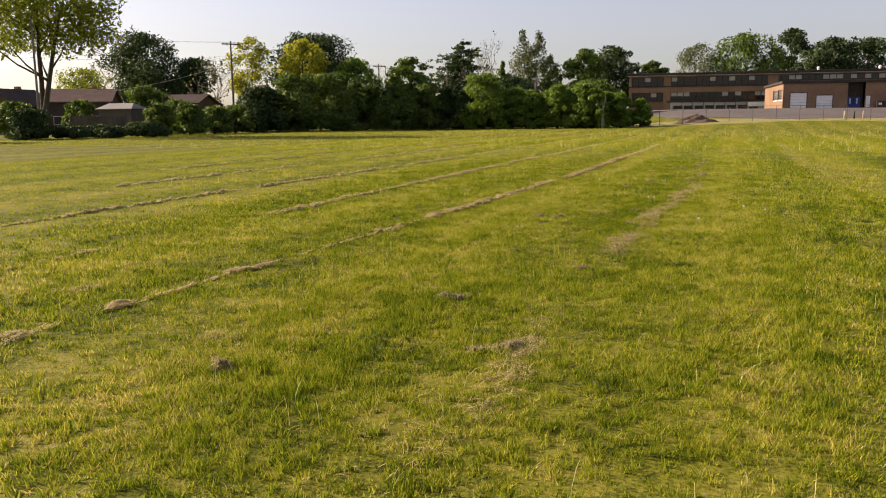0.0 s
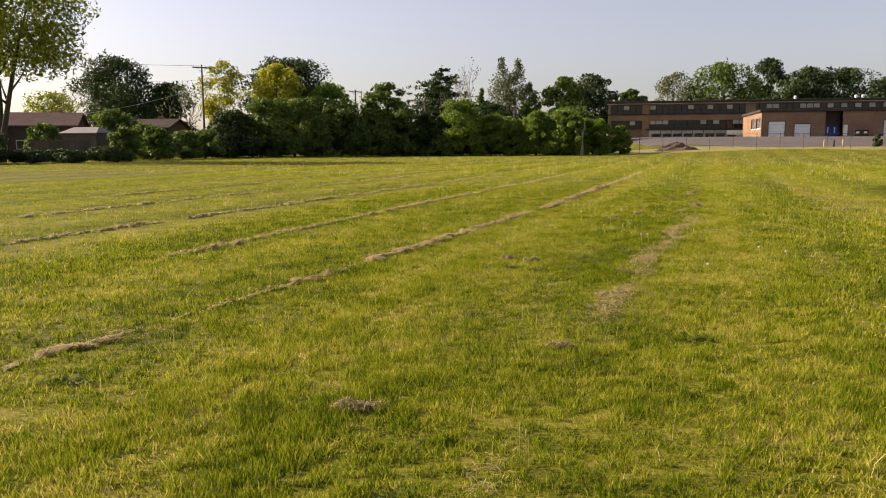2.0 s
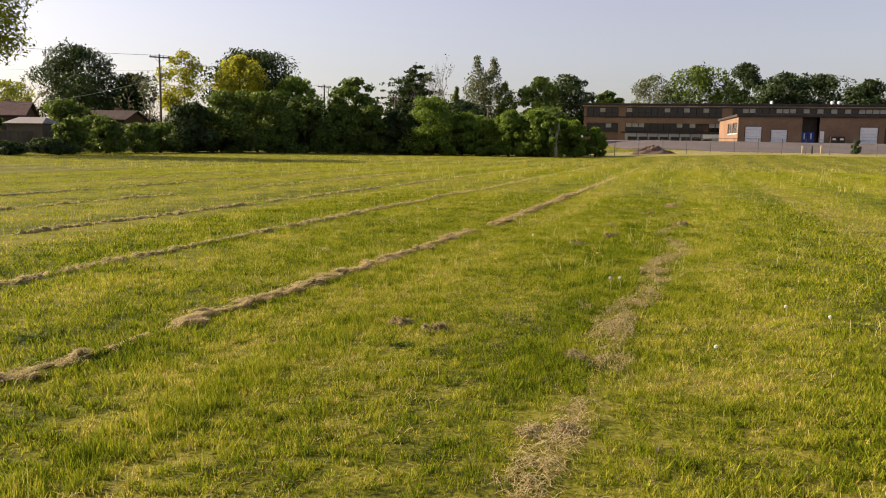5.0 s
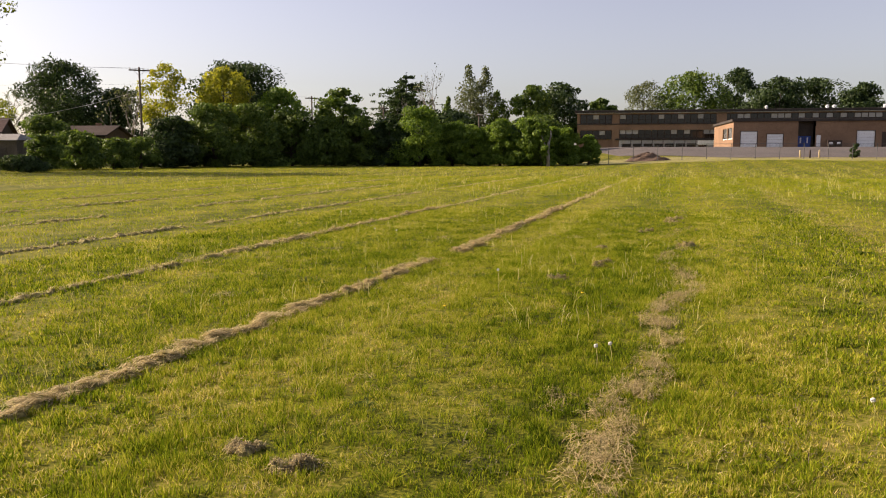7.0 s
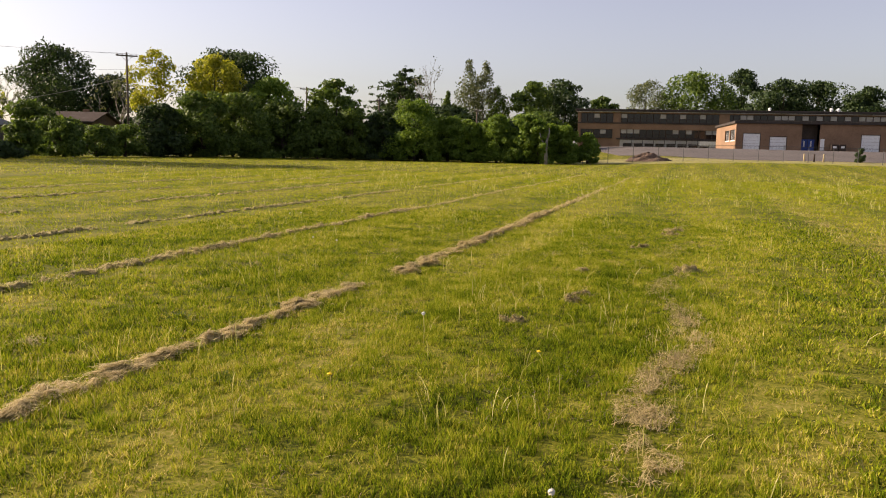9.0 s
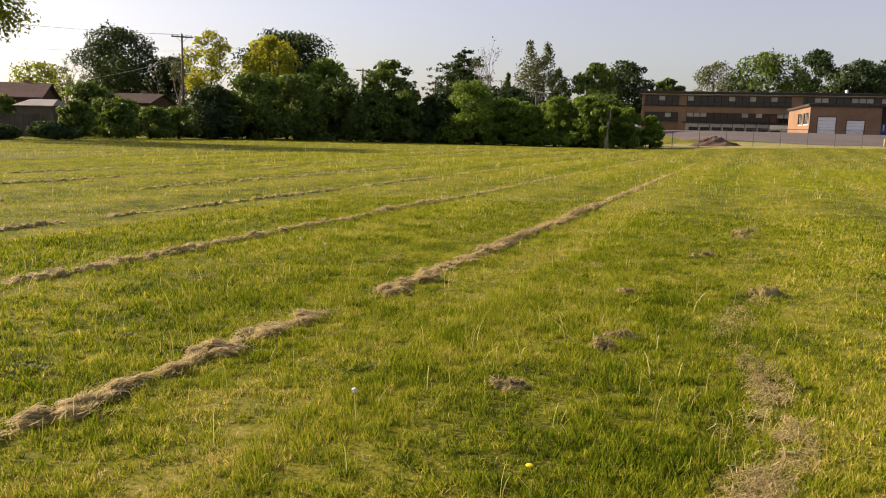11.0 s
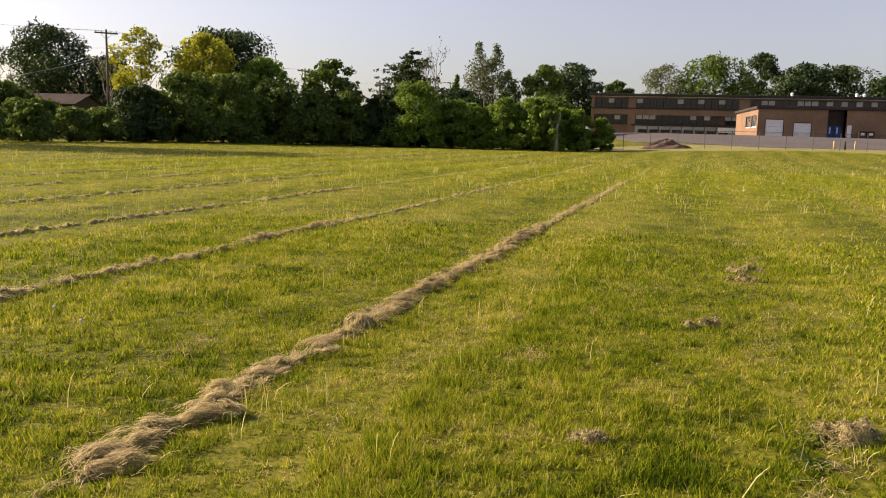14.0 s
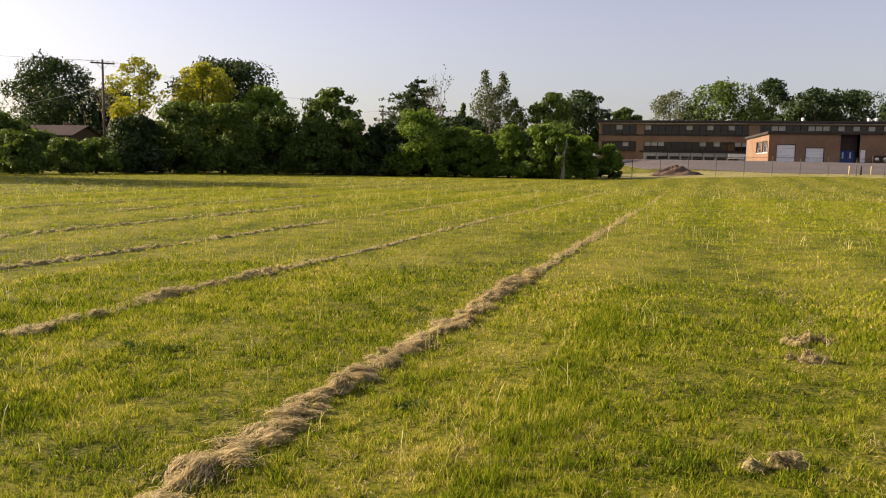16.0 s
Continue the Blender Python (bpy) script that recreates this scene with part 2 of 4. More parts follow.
def box(bm, x0, x1, y0, y1, z0, z1, bevel=0.0):
    v = [bm.verts.new((x, y, z)) for z in (z0, z1) for x, y in ((x0, y0), (x1, y0), (x1, y1), (x0, y1))]
    faces = [bm.faces.new([v[i] for i in q]) for q in ((3, 2, 1, 0), (4, 5, 6, 7), (0, 1, 5, 4), (1, 2, 6, 5), (2, 3, 7, 6), (3, 0, 4, 7))]
    if bevel:
        edges = list({e for f in faces for e in f.edges})
        bmesh.ops.bevel(bm, geom=edges, offset=bevel, segments=1, affect="EDGES", profile=0.5)
    return bm


def boxed(*dims, bevel=0.0):
    return box(bmesh.new(), *dims, bevel=bevel)


def tube(bm, pts, radii, sides=7):
    """A tapered tube through points."""
    pts = [Vector(p) for p in pts]
    rings = []
    for i, p in enumerate(pts):
        way = (pts[min(i + 1, len(pts) - 1)] - pts[max(i - 1, 0)]).normalized()
        a = way.orthogonal().normalized()
        b = way.cross(a)
        rings.append([bm.verts.new(p + radii[i] * (math.cos(2 * math.pi * k / sides) * a + math.sin(2 * math.pi * k / sides) * b)) for k in range(sides)])
    for r0, r1 in zip(rings, rings[1:]):
        ok = r0[0].co - r1[0].co
        shift = min(range(sides), key=lambda s: sum((r0[k].co - r1[(k + s) % sides].co).length for k in range(0, sides, 2))) if ok.length else 0
        for k in range(sides):
            bm.faces.new((r0[k], r0[(k + 1) % sides], r1[(k + 1 + shift) % sides], r1[(k + shift) % sides]))
    bm.faces.new(rings[-1])
    bm.faces.new(rings[0][::-1])
    return bm


def unit(a):
    return a / np.maximum(np.linalg.norm(a, axis=-1, keepdims=True), 1e-9)


def leaf_quads(r, lobes, count, size, droop=0.3):
    """Folded leaf sprays scattered through the shells of lobes given as rows of x, y, z, radius, height ratio."""
    lobes = np.asarray(lobes, float)
    w = lobes[:, 3] ** 2
    pick = r.choice(len(lobes), count, p=w / w.sum())
    d = unit(r.normal(size=(count, 3)))
    rad = lobes[pick, 3] * (0.40 + 0.66 * r.random(count) ** 0.7 + 0.05 * np.abs(r.normal(size=count))) * (1 + 0.16 * np.sin(d[:, 0] * 5 + pick) * np.cos(d[:, 1] * 6 + 2 * pick))
    c = lobes[pick, :3] + d * rad[:, None] * np.c_[np.ones(count), np.ones(count), lobes[pick, 4]]
    nrm = unit(d + 0.9 * r.normal(size=(count, 3)) + (0, 0, 0.35))
    t = unit(np.cross(nrm, r.normal(size=(count, 3))))
    t[:, 2] -= droop * r.random(count)
    s = np.cross(nrm, t)
    a = (size * (0.55 + 0.9 * r.random(count)))[:, None]
    b = a * (0.34 + 0.3 * r.random(count))[:, None]
    fold = nrm * a * 0.18
    c[:, 2] = np.maximum(c[:, 2], 0.03 + a[:, 0])
    return np.stack([c + t * a, c + s * b + fold, c - t * a, c - s * b + fold], 1).reshape(-1, 3)


def crown_lobes(r, base, top, radius, count, shape, knob=1.0):
    """Clumps of a crown between two heights, inside an outline that shape gives for each height from 0 to 1."""
    out = []
    for i in range(count):
        h = (i + r.random()) / count
        env = radius * shape(h) * (0.88 + 0.28 * r.random())
        rl = knob * radius * (0.20 + 0.24 * r.random() ** 1.5) * (0.6 + 0.5 * shape(h))
        ang, off = r.random() * 6.283 + i * 2.4, max(env - 0.5 * rl, 0.0) * r.random() ** 0.42
        z = base + h * (top - base)
        out.append((off * math.cos(ang), off * math.sin(ang), min(z, top - rl * 0.7), rl, 0.55 + 0.25 * r.random()))
    return out


def trunk_mesh(r, height, girth, lobes, forks=1, limbs=7):
    bm = bmesh.new()
    for f in range(forks):
        lean = r.normal(size=2) * 0.05 * height + (np.array([math.cos(f * 2.4), math.sin(f * 2.4)]) * 0.10 * height if forks > 1 else 0)
        pts, rad = [], []
        for i in range(6):
            q = i / 5
            pts.append((lean[0] * q ** 1.4 + 0.05 * r.normal(), lean[1] * q ** 1.4 + 0.05 * r.normal(), -0.15 + q * height * 0.78))
            rad.append(girth * (1.25 if i == 0 else 1.0) * (1 - 0.78 * q))
        tube(bm, pts, rad, 8)
        for k in r.permutation(len(lobes))[:limbs]:
            x, y, z, rl, _ = lobes[k]
            q = min(max((z * 0.62) / (height * 0.78), 0.2), 0.85)
            a = Vector((lean[0] * q ** 1.4, lean[1] * q ** 1.4, -0.15 + q * height * 0.78))
            e = Vector((x, y, z))
            mid = a.lerp(e, 0.5) + Vector((0, 0, -0.06 * (e - a).length))
            g0 = girth * (1 - 0.78 * q) * 0.55
            tube(bm, (a, mid, e), (g0, g0 * 0.65, g0 * 0.2), 5)
    return bm


ROUND = lambda h: max(0.0, 1 - abs(1.8 * h - 0.78) ** 2.4) ** 0.6
COLUMN = lambda h: 0.35 + 0.65 * math.sin(math.pi * min(1, 0.15 + 0.85 * h)) if h < 0.75 else 1.7 * (1.02 - h)
CONE = lambda h: 1.02 - 0.93 * h
SHRUB = lambda h: math.sqrt(max(0.05, 1 - (0.95 * h) ** 2.2))
seed = [100]


def tree(name, x, y, height, radius, base, leaf, label, count=7000, size=0.34, shape=ROUND, clumps=26, girth=0.3, forks=1, bark="bark", group="", category="tree", knob=1.0):
    """A tree or shrub: a tapered trunk with limbs, and a crown of many leaf sprays with gaps."""
    seed[0] += 1
    r = np.random.default_rng(seed[0])
    ob = thing(name, Matrix.Translation((x, y, gz(x, y))), label, category, group)
    lobes = crown_lobes(r, base, height, radius, int(clumps * 1.6), shape, knob)
    if shape is COLUMN:
        lobes = [(x_ * 1.1, y_ * 1.1, z_, r_ * 0.95, 1.05) for x_, y_, z_, r_, _ in lobes]
    part("trunk", trunk_mesh(r, height, girth, lobes, forks), bark, ob, flat=False)
    part("crown", raw_mesh("crown", leaf_quads(r, lobes, count, size), 4), leaf, ob)
    return ob


def fir(x, y, height, radius, label):
    """A conifer: whorls of flat drooping sprays round a straight trunk, each of its own length."""
    seed[0] += 1
    r = np.random.default_rng(seed[0])
    ob = thing("conifer", Matrix.Translation((x, y, gz(x, y))), label, "tree")
    bm, lobes, down = bmesh.new(), [(0, 0, height - 0.5, 0.45, 1.3)], 0.9
    tube(bm, ((0, 0, -0.2), (0, 0, height * 0.5), (0, 0, height - 0.3)), (0.4, 0.24, 0.04), 8)
    while down < height - 3:
        reach = radius * (1 - math.exp(-(down / 5.0) ** 1.25)) + 0.5
        for k in range(7):
            ang, out = r.random() * 6.283, reach * (0.65 + 0.5 * r.random())
            top, tip = height - down, Vector((out * math.cos(ang), out * math.sin(ang), height - down + 0.12 * out * r.normal()))
            tube(bm, (Vector((0, 0, top)), tip), (0.07, 0.02), 4)
            for q in (0.35, 0.68, 0.95):
                lobes.append((tip.x * q, tip.y * q, top + (tip.z - top) * q, 0.35 + 0.20 * out * (1.15 - q), 0.4))
        down += 0.8 + 0.4 * r.random()
    part("trunk", bm, "bark", ob, flat=False)
    part("crown", raw_mesh("crown", leaf_quads(r, lobes, 11000, 0.34), 4), "leaf_dark", ob)
    return ob


def bare_tree(name, x, y, height, spread, label, leaf="leaf_grey", leaves=500, bark="bark_pale", depth=4):
    """A tree with few leaves: branches that fork again and again, with a thin scatter of leaves at the tips."""
    seed[0] += 1
    r = np.random.default_rng(seed[0])
    ob = thing(name, Matrix.Translation((x, y, gz(x, y))), label, "tree")
    bm, tips = bmesh.new(), []

    def grow(p, way, length, rad, level):
        end = p + way * length
        mid = p.lerp(end, 0.5) + Vector(r.normal(size=3)) * length * 0.05
        tube(bm, (p, mid, end), (rad, rad * 0.8, rad * 0.6), 5 if level < 2 else 4)
        tips.append(end)
        if level < depth:
            for i in range(3 if level else 5):
                side = Vector(r.normal(size=3)) * spread
                grow(p.lerp(end, 0.55 + 0.45 * r.random()), (way + side + Vector((0, 0, 0.25))).normalized(), length * (0.5 + 0.25 * r.random()), rad * 0.5, level + 1)

    grow(Vector((0, 0, -0.1)), Vector((0.03, 0, 1)).normalized(), height * 0.42, height * 0.015, 0)
    part("trunk", bm, bark, ob, flat=False)
    lob = [(*t, 0.55, 0.9) for t in tips[len(tips) // 4:]]
    part("crown", raw_mesh("crown", leaf_quads(r, lob, leaves, 0.2), 4), leaf, ob)
    return ob


# ---- ground ----
def spread_axis(near0, near1, step, far):
    a = list(np.arange(near0, near1, step))
    d, up, down = step, near1, near0
    while up < far:
        a.append(up)
        d *= 1.25
        up += d
    d = step
    while down > -far:
        d *= 1.25
        down -= d
        a.insert(0, down)
    return np.array(a)


xs, ys = spread_axis(-50, 120, 1.5, 2400), spread_axis(-6, 215, 1.5, 2400)
gx, gy = np.meshgrid(xs, ys)
gv = np.stack([gx, gy, ground_z(gx, gy) + 0.012 * np.sin(gx * 1.7 + gy) * np.sin(gy * 1.3)], -1).reshape(-1, 3)
nx, ny = len(xs), len(ys)
idx = np.arange(nx * ny).reshape(ny, nx)
gf = np.stack([idx[:-1, :-1], idx[:-1, 1:], idx[1:, 1:], idx[1:, :-1]], -1).reshape(-1, 4)
me = bpy.data.meshes.new("ground")
me.from_pydata(gv.tolist(), [], gf.tolist())
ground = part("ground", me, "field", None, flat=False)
tagged(ground, "wide mown grass field with yellowed swaths", "grass field", "", "structure")


def sheet(name, x0, x1, y0, y1, lift, material, label, category, step=3.0, edge=None):
    """A thin slab that follows the ground, with a rim that goes into it."""
    bm = bmesh.new()
    cols, rows_ = int((x1 - x0) / step) + 1, int((y1 - y0) / step) + 1
    top = []
    for j in range(rows_ + 1):
        for i in range(cols + 1):
            x, y = x0 + (x1 - x0) * i / cols, y0 + (y1 - y0) * j / rows_
            if edge:
                y += edge(x) * (1 - j / rows_)
            top.append(bm.verts.new((x, y, gz(x, y) + lift)))
    w = cols + 1
    for j in range(rows_):
        for i in range(cols):
            bm.faces.new((top[j * w + i], top[j * w + i + 1], top[(j + 1) * w + i + 1], top[(j + 1) * w + i]))
    rim = [e for e in bm.edges if e.is_boundary]
    ext = bmesh.ops.extrude_edge_only(bm, edges=rim)
    for v in ext["geom"]:
        if isinstance(v, bmesh.types.BMVert):
            v.co.z -= lift + 0.1
    ob = part(name, bm, material)
    return tagged(ob, label, category, "", "structure")


sheet("pavement", 36.0, 150.0, 119.0, 168.0, 0.05, "asphalt", "grey worn asphalt yard in front of the school", "asphalt yard", 3.0,
      lambda x: 10.0 * (1 - min((x - 36) / 14.0, 1.0)))


M["dry"] = surface("dry_verge_grass", (0.13, 0.13, 0.035), (0.30, 0.26, 0.09), 3.0, 0.35, 0.95, 0.8, 0.08)
sheet("verge", 28.0, 120.0, 99.0, 121.5, 0.02, "dry", "strip of dry yellowed grass along the fence", "dry grass", 1.5,
      lambda x: 1.4 * math.sin(x * 0.31) + 0.8 * math.sin(x * 0.9 + 1) + 1.2 * smooth((44.0 - x) / 14.0) * 5)


# ---- grass ----
LATTICE = np.random.default_rng(5).random((256, 256))


def patchy(x, y, size, shift=0):
    """Smooth random patches of the given size in metres, from 0 to 1."""
    u, v = np.asarray(x) / size + 91.3 + shift * 17, np.asarray(y) / size + 47.9 + shift * 29
    i, j = np.floor(u).astype(int), np.floor(v).astype(int)
    fu, fv = smooth(u - i), smooth(v - j)
    i0, i1, j0, j1 = i % 256, (i + 1) % 256, j % 256, (j + 1) % 256
    return (LATTICE[i0, j0] * (1 - fu) + LATTICE[i1, j0] * fu) * (1 - fv) + (LATTICE[i0, j1] * (1 - fu) + LATTICE[i1, j1] * fu) * fv


def sward(x, y):
    """How tall and lush the sward stands: tufts of a hand's width inside broader patches."""
    return 0.46 * patchy(x, y, 0.058) + 0.26 * patchy(x, y, 0.10, 12) + 0.12 * patchy(x, y, 0.34, 1) + 0.16 * patchy(x, y, 1.1, 2)


# strips that the mower missed: across, from, to, tufts
MISSED = ((-3.45, 5.5, 13.5, 420), (-3.12, 17.0, 24.0, 380), (-2.9, 24.0, 30.0, 200), (-1.75, 10.0, 23.0, 240), (-2.5, 3.0, 8.0, 160), (0.5, 4.0, 15.0, 260), (1.35, 6.0, 17.0, 240), (2.3, 8.0, 19.0, 200))


def dryness(x, y):
    """How yellowed the sward is: patches drawn out along the rows, and the swath beside the raked ridge."""
    a, s = x * ROW_FW[0] + y * ROW_FW[1], x * ROW_RT[0] + y * ROW_RT[1]
    d = 0.24 * patchy(s, a * 0.4, 0.55, 3) + 0.50 * patchy(x, y, 0.13, 4) + 0.26 * patchy(s, a * 0.3, 1.9, 5)
    beside = smooth(1 - np.abs(s + 3.75 - 0.02 * (a - 12)) / 0.55) * smooth((a - 8) / 4)
    lane = smooth(1 - np.abs(s + 0.55) / 0.55) * smooth((a - 8) / 3) * smooth((22 - a) / 3)
    green = sum(smooth(1 - np.abs(s - mid) / 0.28) * smooth((a - a0) / 1.5) * smooth((a1 - a) / 1.5) for mid, a0, a1, _ in MISSED)
    return d + 0.14 * beside + 0.08 * lane - 0.18 * green


def field_points(n, along, side):
    a, s = rng.uniform(*along, n), rng.uniform(*side, n)
    return a * ROW_FW[0] + s * ROW_RT[0], a * ROW_FW[1] + s * ROW_RT[1]


def blade_mesh(x, y, tall, wide, lean):
    """Blades of one tapered triangle each, leaning at random."""
    n = len(x)
    base = np.stack([x, y, ground_z(x, y) - 0.005], -1)
    ang = rng.uniform(0, 2 * math.pi, n)
    h = tall * (0.55 + 0.65 * rng.random(n))
    w = np.stack([np.cos(ang), np.sin(ang), 0 * ang], -1) * (wide * (0.6 + 0.8 * rng.random(n)))[:, None] / 2
    tip = base + np.stack([lean * h * rng.normal(size=n), lean * h * rng.normal(size=n), h], -1)
    return np.stack([base - w, base + w, tip], 1).reshape(-1, 3)


# the sward is densest along the middle of the field and thins out to both sides
NEAR, ACROSS = (2.0, 33.5), (-10.0, 5.0)


def closeness(x, y):
    a, s = x * ROW_FW[0] + y * ROW_FW[1], x * ROW_RT[0] + y * ROW_RT[1]
    s = s + 0.095 * np.clip(a - 3.0, 0.0, 21.0)
    far = np.maximum(np.maximum(-s / 0.73, s / 0.22), 3.6)
    far = np.maximum(far, (a - 21.0))
    return (3.6 / far) * smooth((a - NEAR[0]) / 1.0) * smooth((NEAR[1] - a) / 4.0) * smooth((s + 10.0) / 2.5) * smooth((5.5 - s) / 2.0)


x, y = field_points(4200000, NEAR, ACROSS)
c = closeness(x, y)
m = rng.random(len(x)) < 0.82 * c ** 1.5 * (0.20 + 0.80 * smooth((sward(x, y) - 0.28) / 0.30))
x, y, c = x[m], y[m], c[m]
a, s = x * ROW_FW[0] + y * ROW_FW[1], x * ROW_RT[0] + y * ROW_RT[1]
worn = (np.abs(s - np.interp(a, (13.0, 17.0, 18.5, 21.0), (-1.28, -1.08, -0.9, -1.05)) - 0.08 * np.sin(a * 1.7)) < 0.17) & (a > 9.5) & (a < 21.0) & (rng.random(len(x)) < 0.35)
x, y, c = x[~worn], y[~worn], c[~worn]
d = dryness(x, y) + 0.10 * rng.normal(size=len(x))
tall = 0.017 + 0.044 * smooth((sward(x, y) - 0.25) / 0.45)
wide = 0.0072 / np.clip(c, 0.22, 1.0) ** 0.75
for material, low, high, tallness, text in (("lush", -9.0, 0.42, 1.12, "patches of fresh green mown grass"), ("blades", 0.42, 0.60, 1.0, "short mown green grass blades"),
                                            ("dry_blades", 0.60, 9.0, 0.82, "patches of yellowed mown grass")):
    m = (d >= low) & (d < high)
    tagged(part("grass", raw_mesh("grass", blade_mesh(x[m], y[m], tall[m] * tallness, wide[m], 0.46), 3), material), text, "grass", "", "stuff")


def tufts(count, per, along, side, spread):
    """Blades gathered in small tufts."""
    cx, cy = field_points(count, along, side)
    k = np.repeat(np.arange(count), per)
    n = len(k)
    return cx[k] + rng.normal(size=n) * spread, cy[k] + rng.normal(size=n) * spread, np.repeat(0.6 + 0.6 * rng.random(count), per)


for lane, a0, a1, n in MISSED:
    x, y, s = tufts(n, 26, (a0, a1), (lane - 0.16, lane + 0.16), 0.04)
    tagged(part("grass", raw_mesh("grass", blade_mesh(x, y, 0.066 * s, 0.0062, 0.26), 3), "lush"), "strip of taller green grass that the mower missed", "grass", "", "stuff")
x, y = field_points(380000, (3.0, 64.0), (-28.0, 14.0))
m = (rng.random(len(x)) > 1.6 * closeness(x, y)) & (rng.random(len(x)) < 0.45 + 0.8 * sward(x, y))
x, y = x[m], y[m]
dry = dryness(x, y) + 0.08 * rng.normal(size=len(x)) > 0.52
for pick, material, text in ((dry, "far_blades", "short mown grass blades across the field"), (~dry, "far_lush", "short green grass blades across the field")):
    tagged(part("grass", raw_mesh("grass", blade_mesh(x[pick], y[pick], 0.030 + 0.034 * sward(x[pick], y[pick]), 0.025, 0.5), 3), material), text, "grass", "", "stuff")
x, y = field_points(120000, (42.0, 118.0), (-62.0, 40.0))
m = (y < 108) & ((y < 100) | (x > -20)) & (rng.random(len(x)) < 0.4 + 0.8 * patchy(x, y, 1.5, 6))
tagged(part("grass", raw_mesh("grass", blade_mesh(x[m], y[m], 0.065, 0.075, 0.6), 3), "far_blades"), "mown grass towards the hedge", "grass", "", "stuff")


def stem_mesh(x, y, tall, wide):
    """Thin bent stems of three joined quads."""
    n = len(x)
    base = np.stack([x, y, ground_z(x, y) - 0.005], -1)
    ang, way = rng.uniform(0, 2 * math.pi, n), rng.uniform(0, 2 * math.pi, n)
    w = np.stack([np.cos(ang), np.sin(ang), 0 * ang], -1) * wide / 2
    h = tall * (0.4 + 0.8 * rng.random(n))
    bend = (rng.random(n) ** 2 * 0.8 + 0.08) * h
    pts = []
    for q in (0.0, 0.4, 0.75, 1.0):
        o = np.stack([np.cos(way) * bend * q * q, np.sin(way) * bend * q * q, h * (q - 0.18 * q ** 3)], -1)
        pts.append(base + o)
    quads = []
    for i, (w0, w1) in enumerate(((1.0, 0.8), (0.8, 0.9), (1.3, 0.3))):
        quads.append(np.stack([pts[i] - w * w0, pts[i] + w * w0, pts[i + 1] + w * w1, pts[i + 1] - w * w1], 1))
    return np.stack(quads, 1).reshape(-1, 3)


def stem_points(n, along, side):
    """Stems stand in loose groups between the rows."""
    cx, cy = field_points(n // 3, along, side)
    k = rng.integers(0, len(cx), n)
    return cx[k] + rng.normal(size=n) * 0.13, cy[k] + rng.normal(size=n) * 0.13


for n, along, side, tall, wide, text in ((1500, (2.0, 22.0), (-9.0, 5.0), 0.20, 0.0032, "pale uncut grass stems standing above the mown grass"),
                                         (3000, (16.0, 42.0), (-15.0, 12.0), 0.22, 0.0052, "pale uncut grass stems in loose groups"),
                                         (5000, (38.0, 88.0), (-34.0, 28.0), 0.30, 0.013, "pale uncut grass stems further across the field")):
    x, y = stem_points(n, along, side)
    tagged(part("grass_stems", raw_mesh("grass_stems", stem_mesh(x, y, tall, wide), 4), "stem"), text, "grass stems", "", "stuff")


M["thatch"] = leafy("dead_thatch", (0.13, 0.095, 0.035), (0.39, 0.305, 0.13), (0.64, 0.52, 0.27), 0.2)


# ---- hay ----
def row_point(along, side):
    return Vector((along * ROW_FW[0] + side * ROW_RT[0], along * ROW_FW[1] + side * ROW_RT[1], 0))


def strand_mesh(px, py, pz, length, wide, flat, way=None):
    """Loose bent straws of two quads."""
    n = len(px)
    c = np.stack([px, py, pz], -1)
    d = unit(rng.normal(size=(n, 3)) * (1, 1, flat))
    if way is not None:
        w_ = way + 0.35 * rng.normal(size=n)
        d = unit(np.stack([np.cos(w_), np.sin(w_), flat * rng.normal(size=n)], -1))
    side = unit(np.cross(d, (0, 0, 1.0)))
    l = (length * (0.4 + rng.random(n)))[:, None] / 2
    w = side * wide / 2
    mid = c + np.array([0, 0, 1.0]) * l * 0.25
    a, b = c - d * l, c + d * l
    return np.stack([np.stack([a - w, a + w, mid + w, mid - w], 1), np.stack([mid - w, mid + w, b + w, b - w], 1)], 1).reshape(-1, 3)


def straight(a):
    return 0.0


def near_lane(a):
    """The near ridge drifts towards the walker as it goes."""
    return float(np.interp(a, (4.0, 7.0, 14.8, 15.6, 20.3, 21.5, 23.2, 25.2), (-5.15, -5.02, -4.56, -4.50, -4.37, -4.28, -4.21, -4.24)))


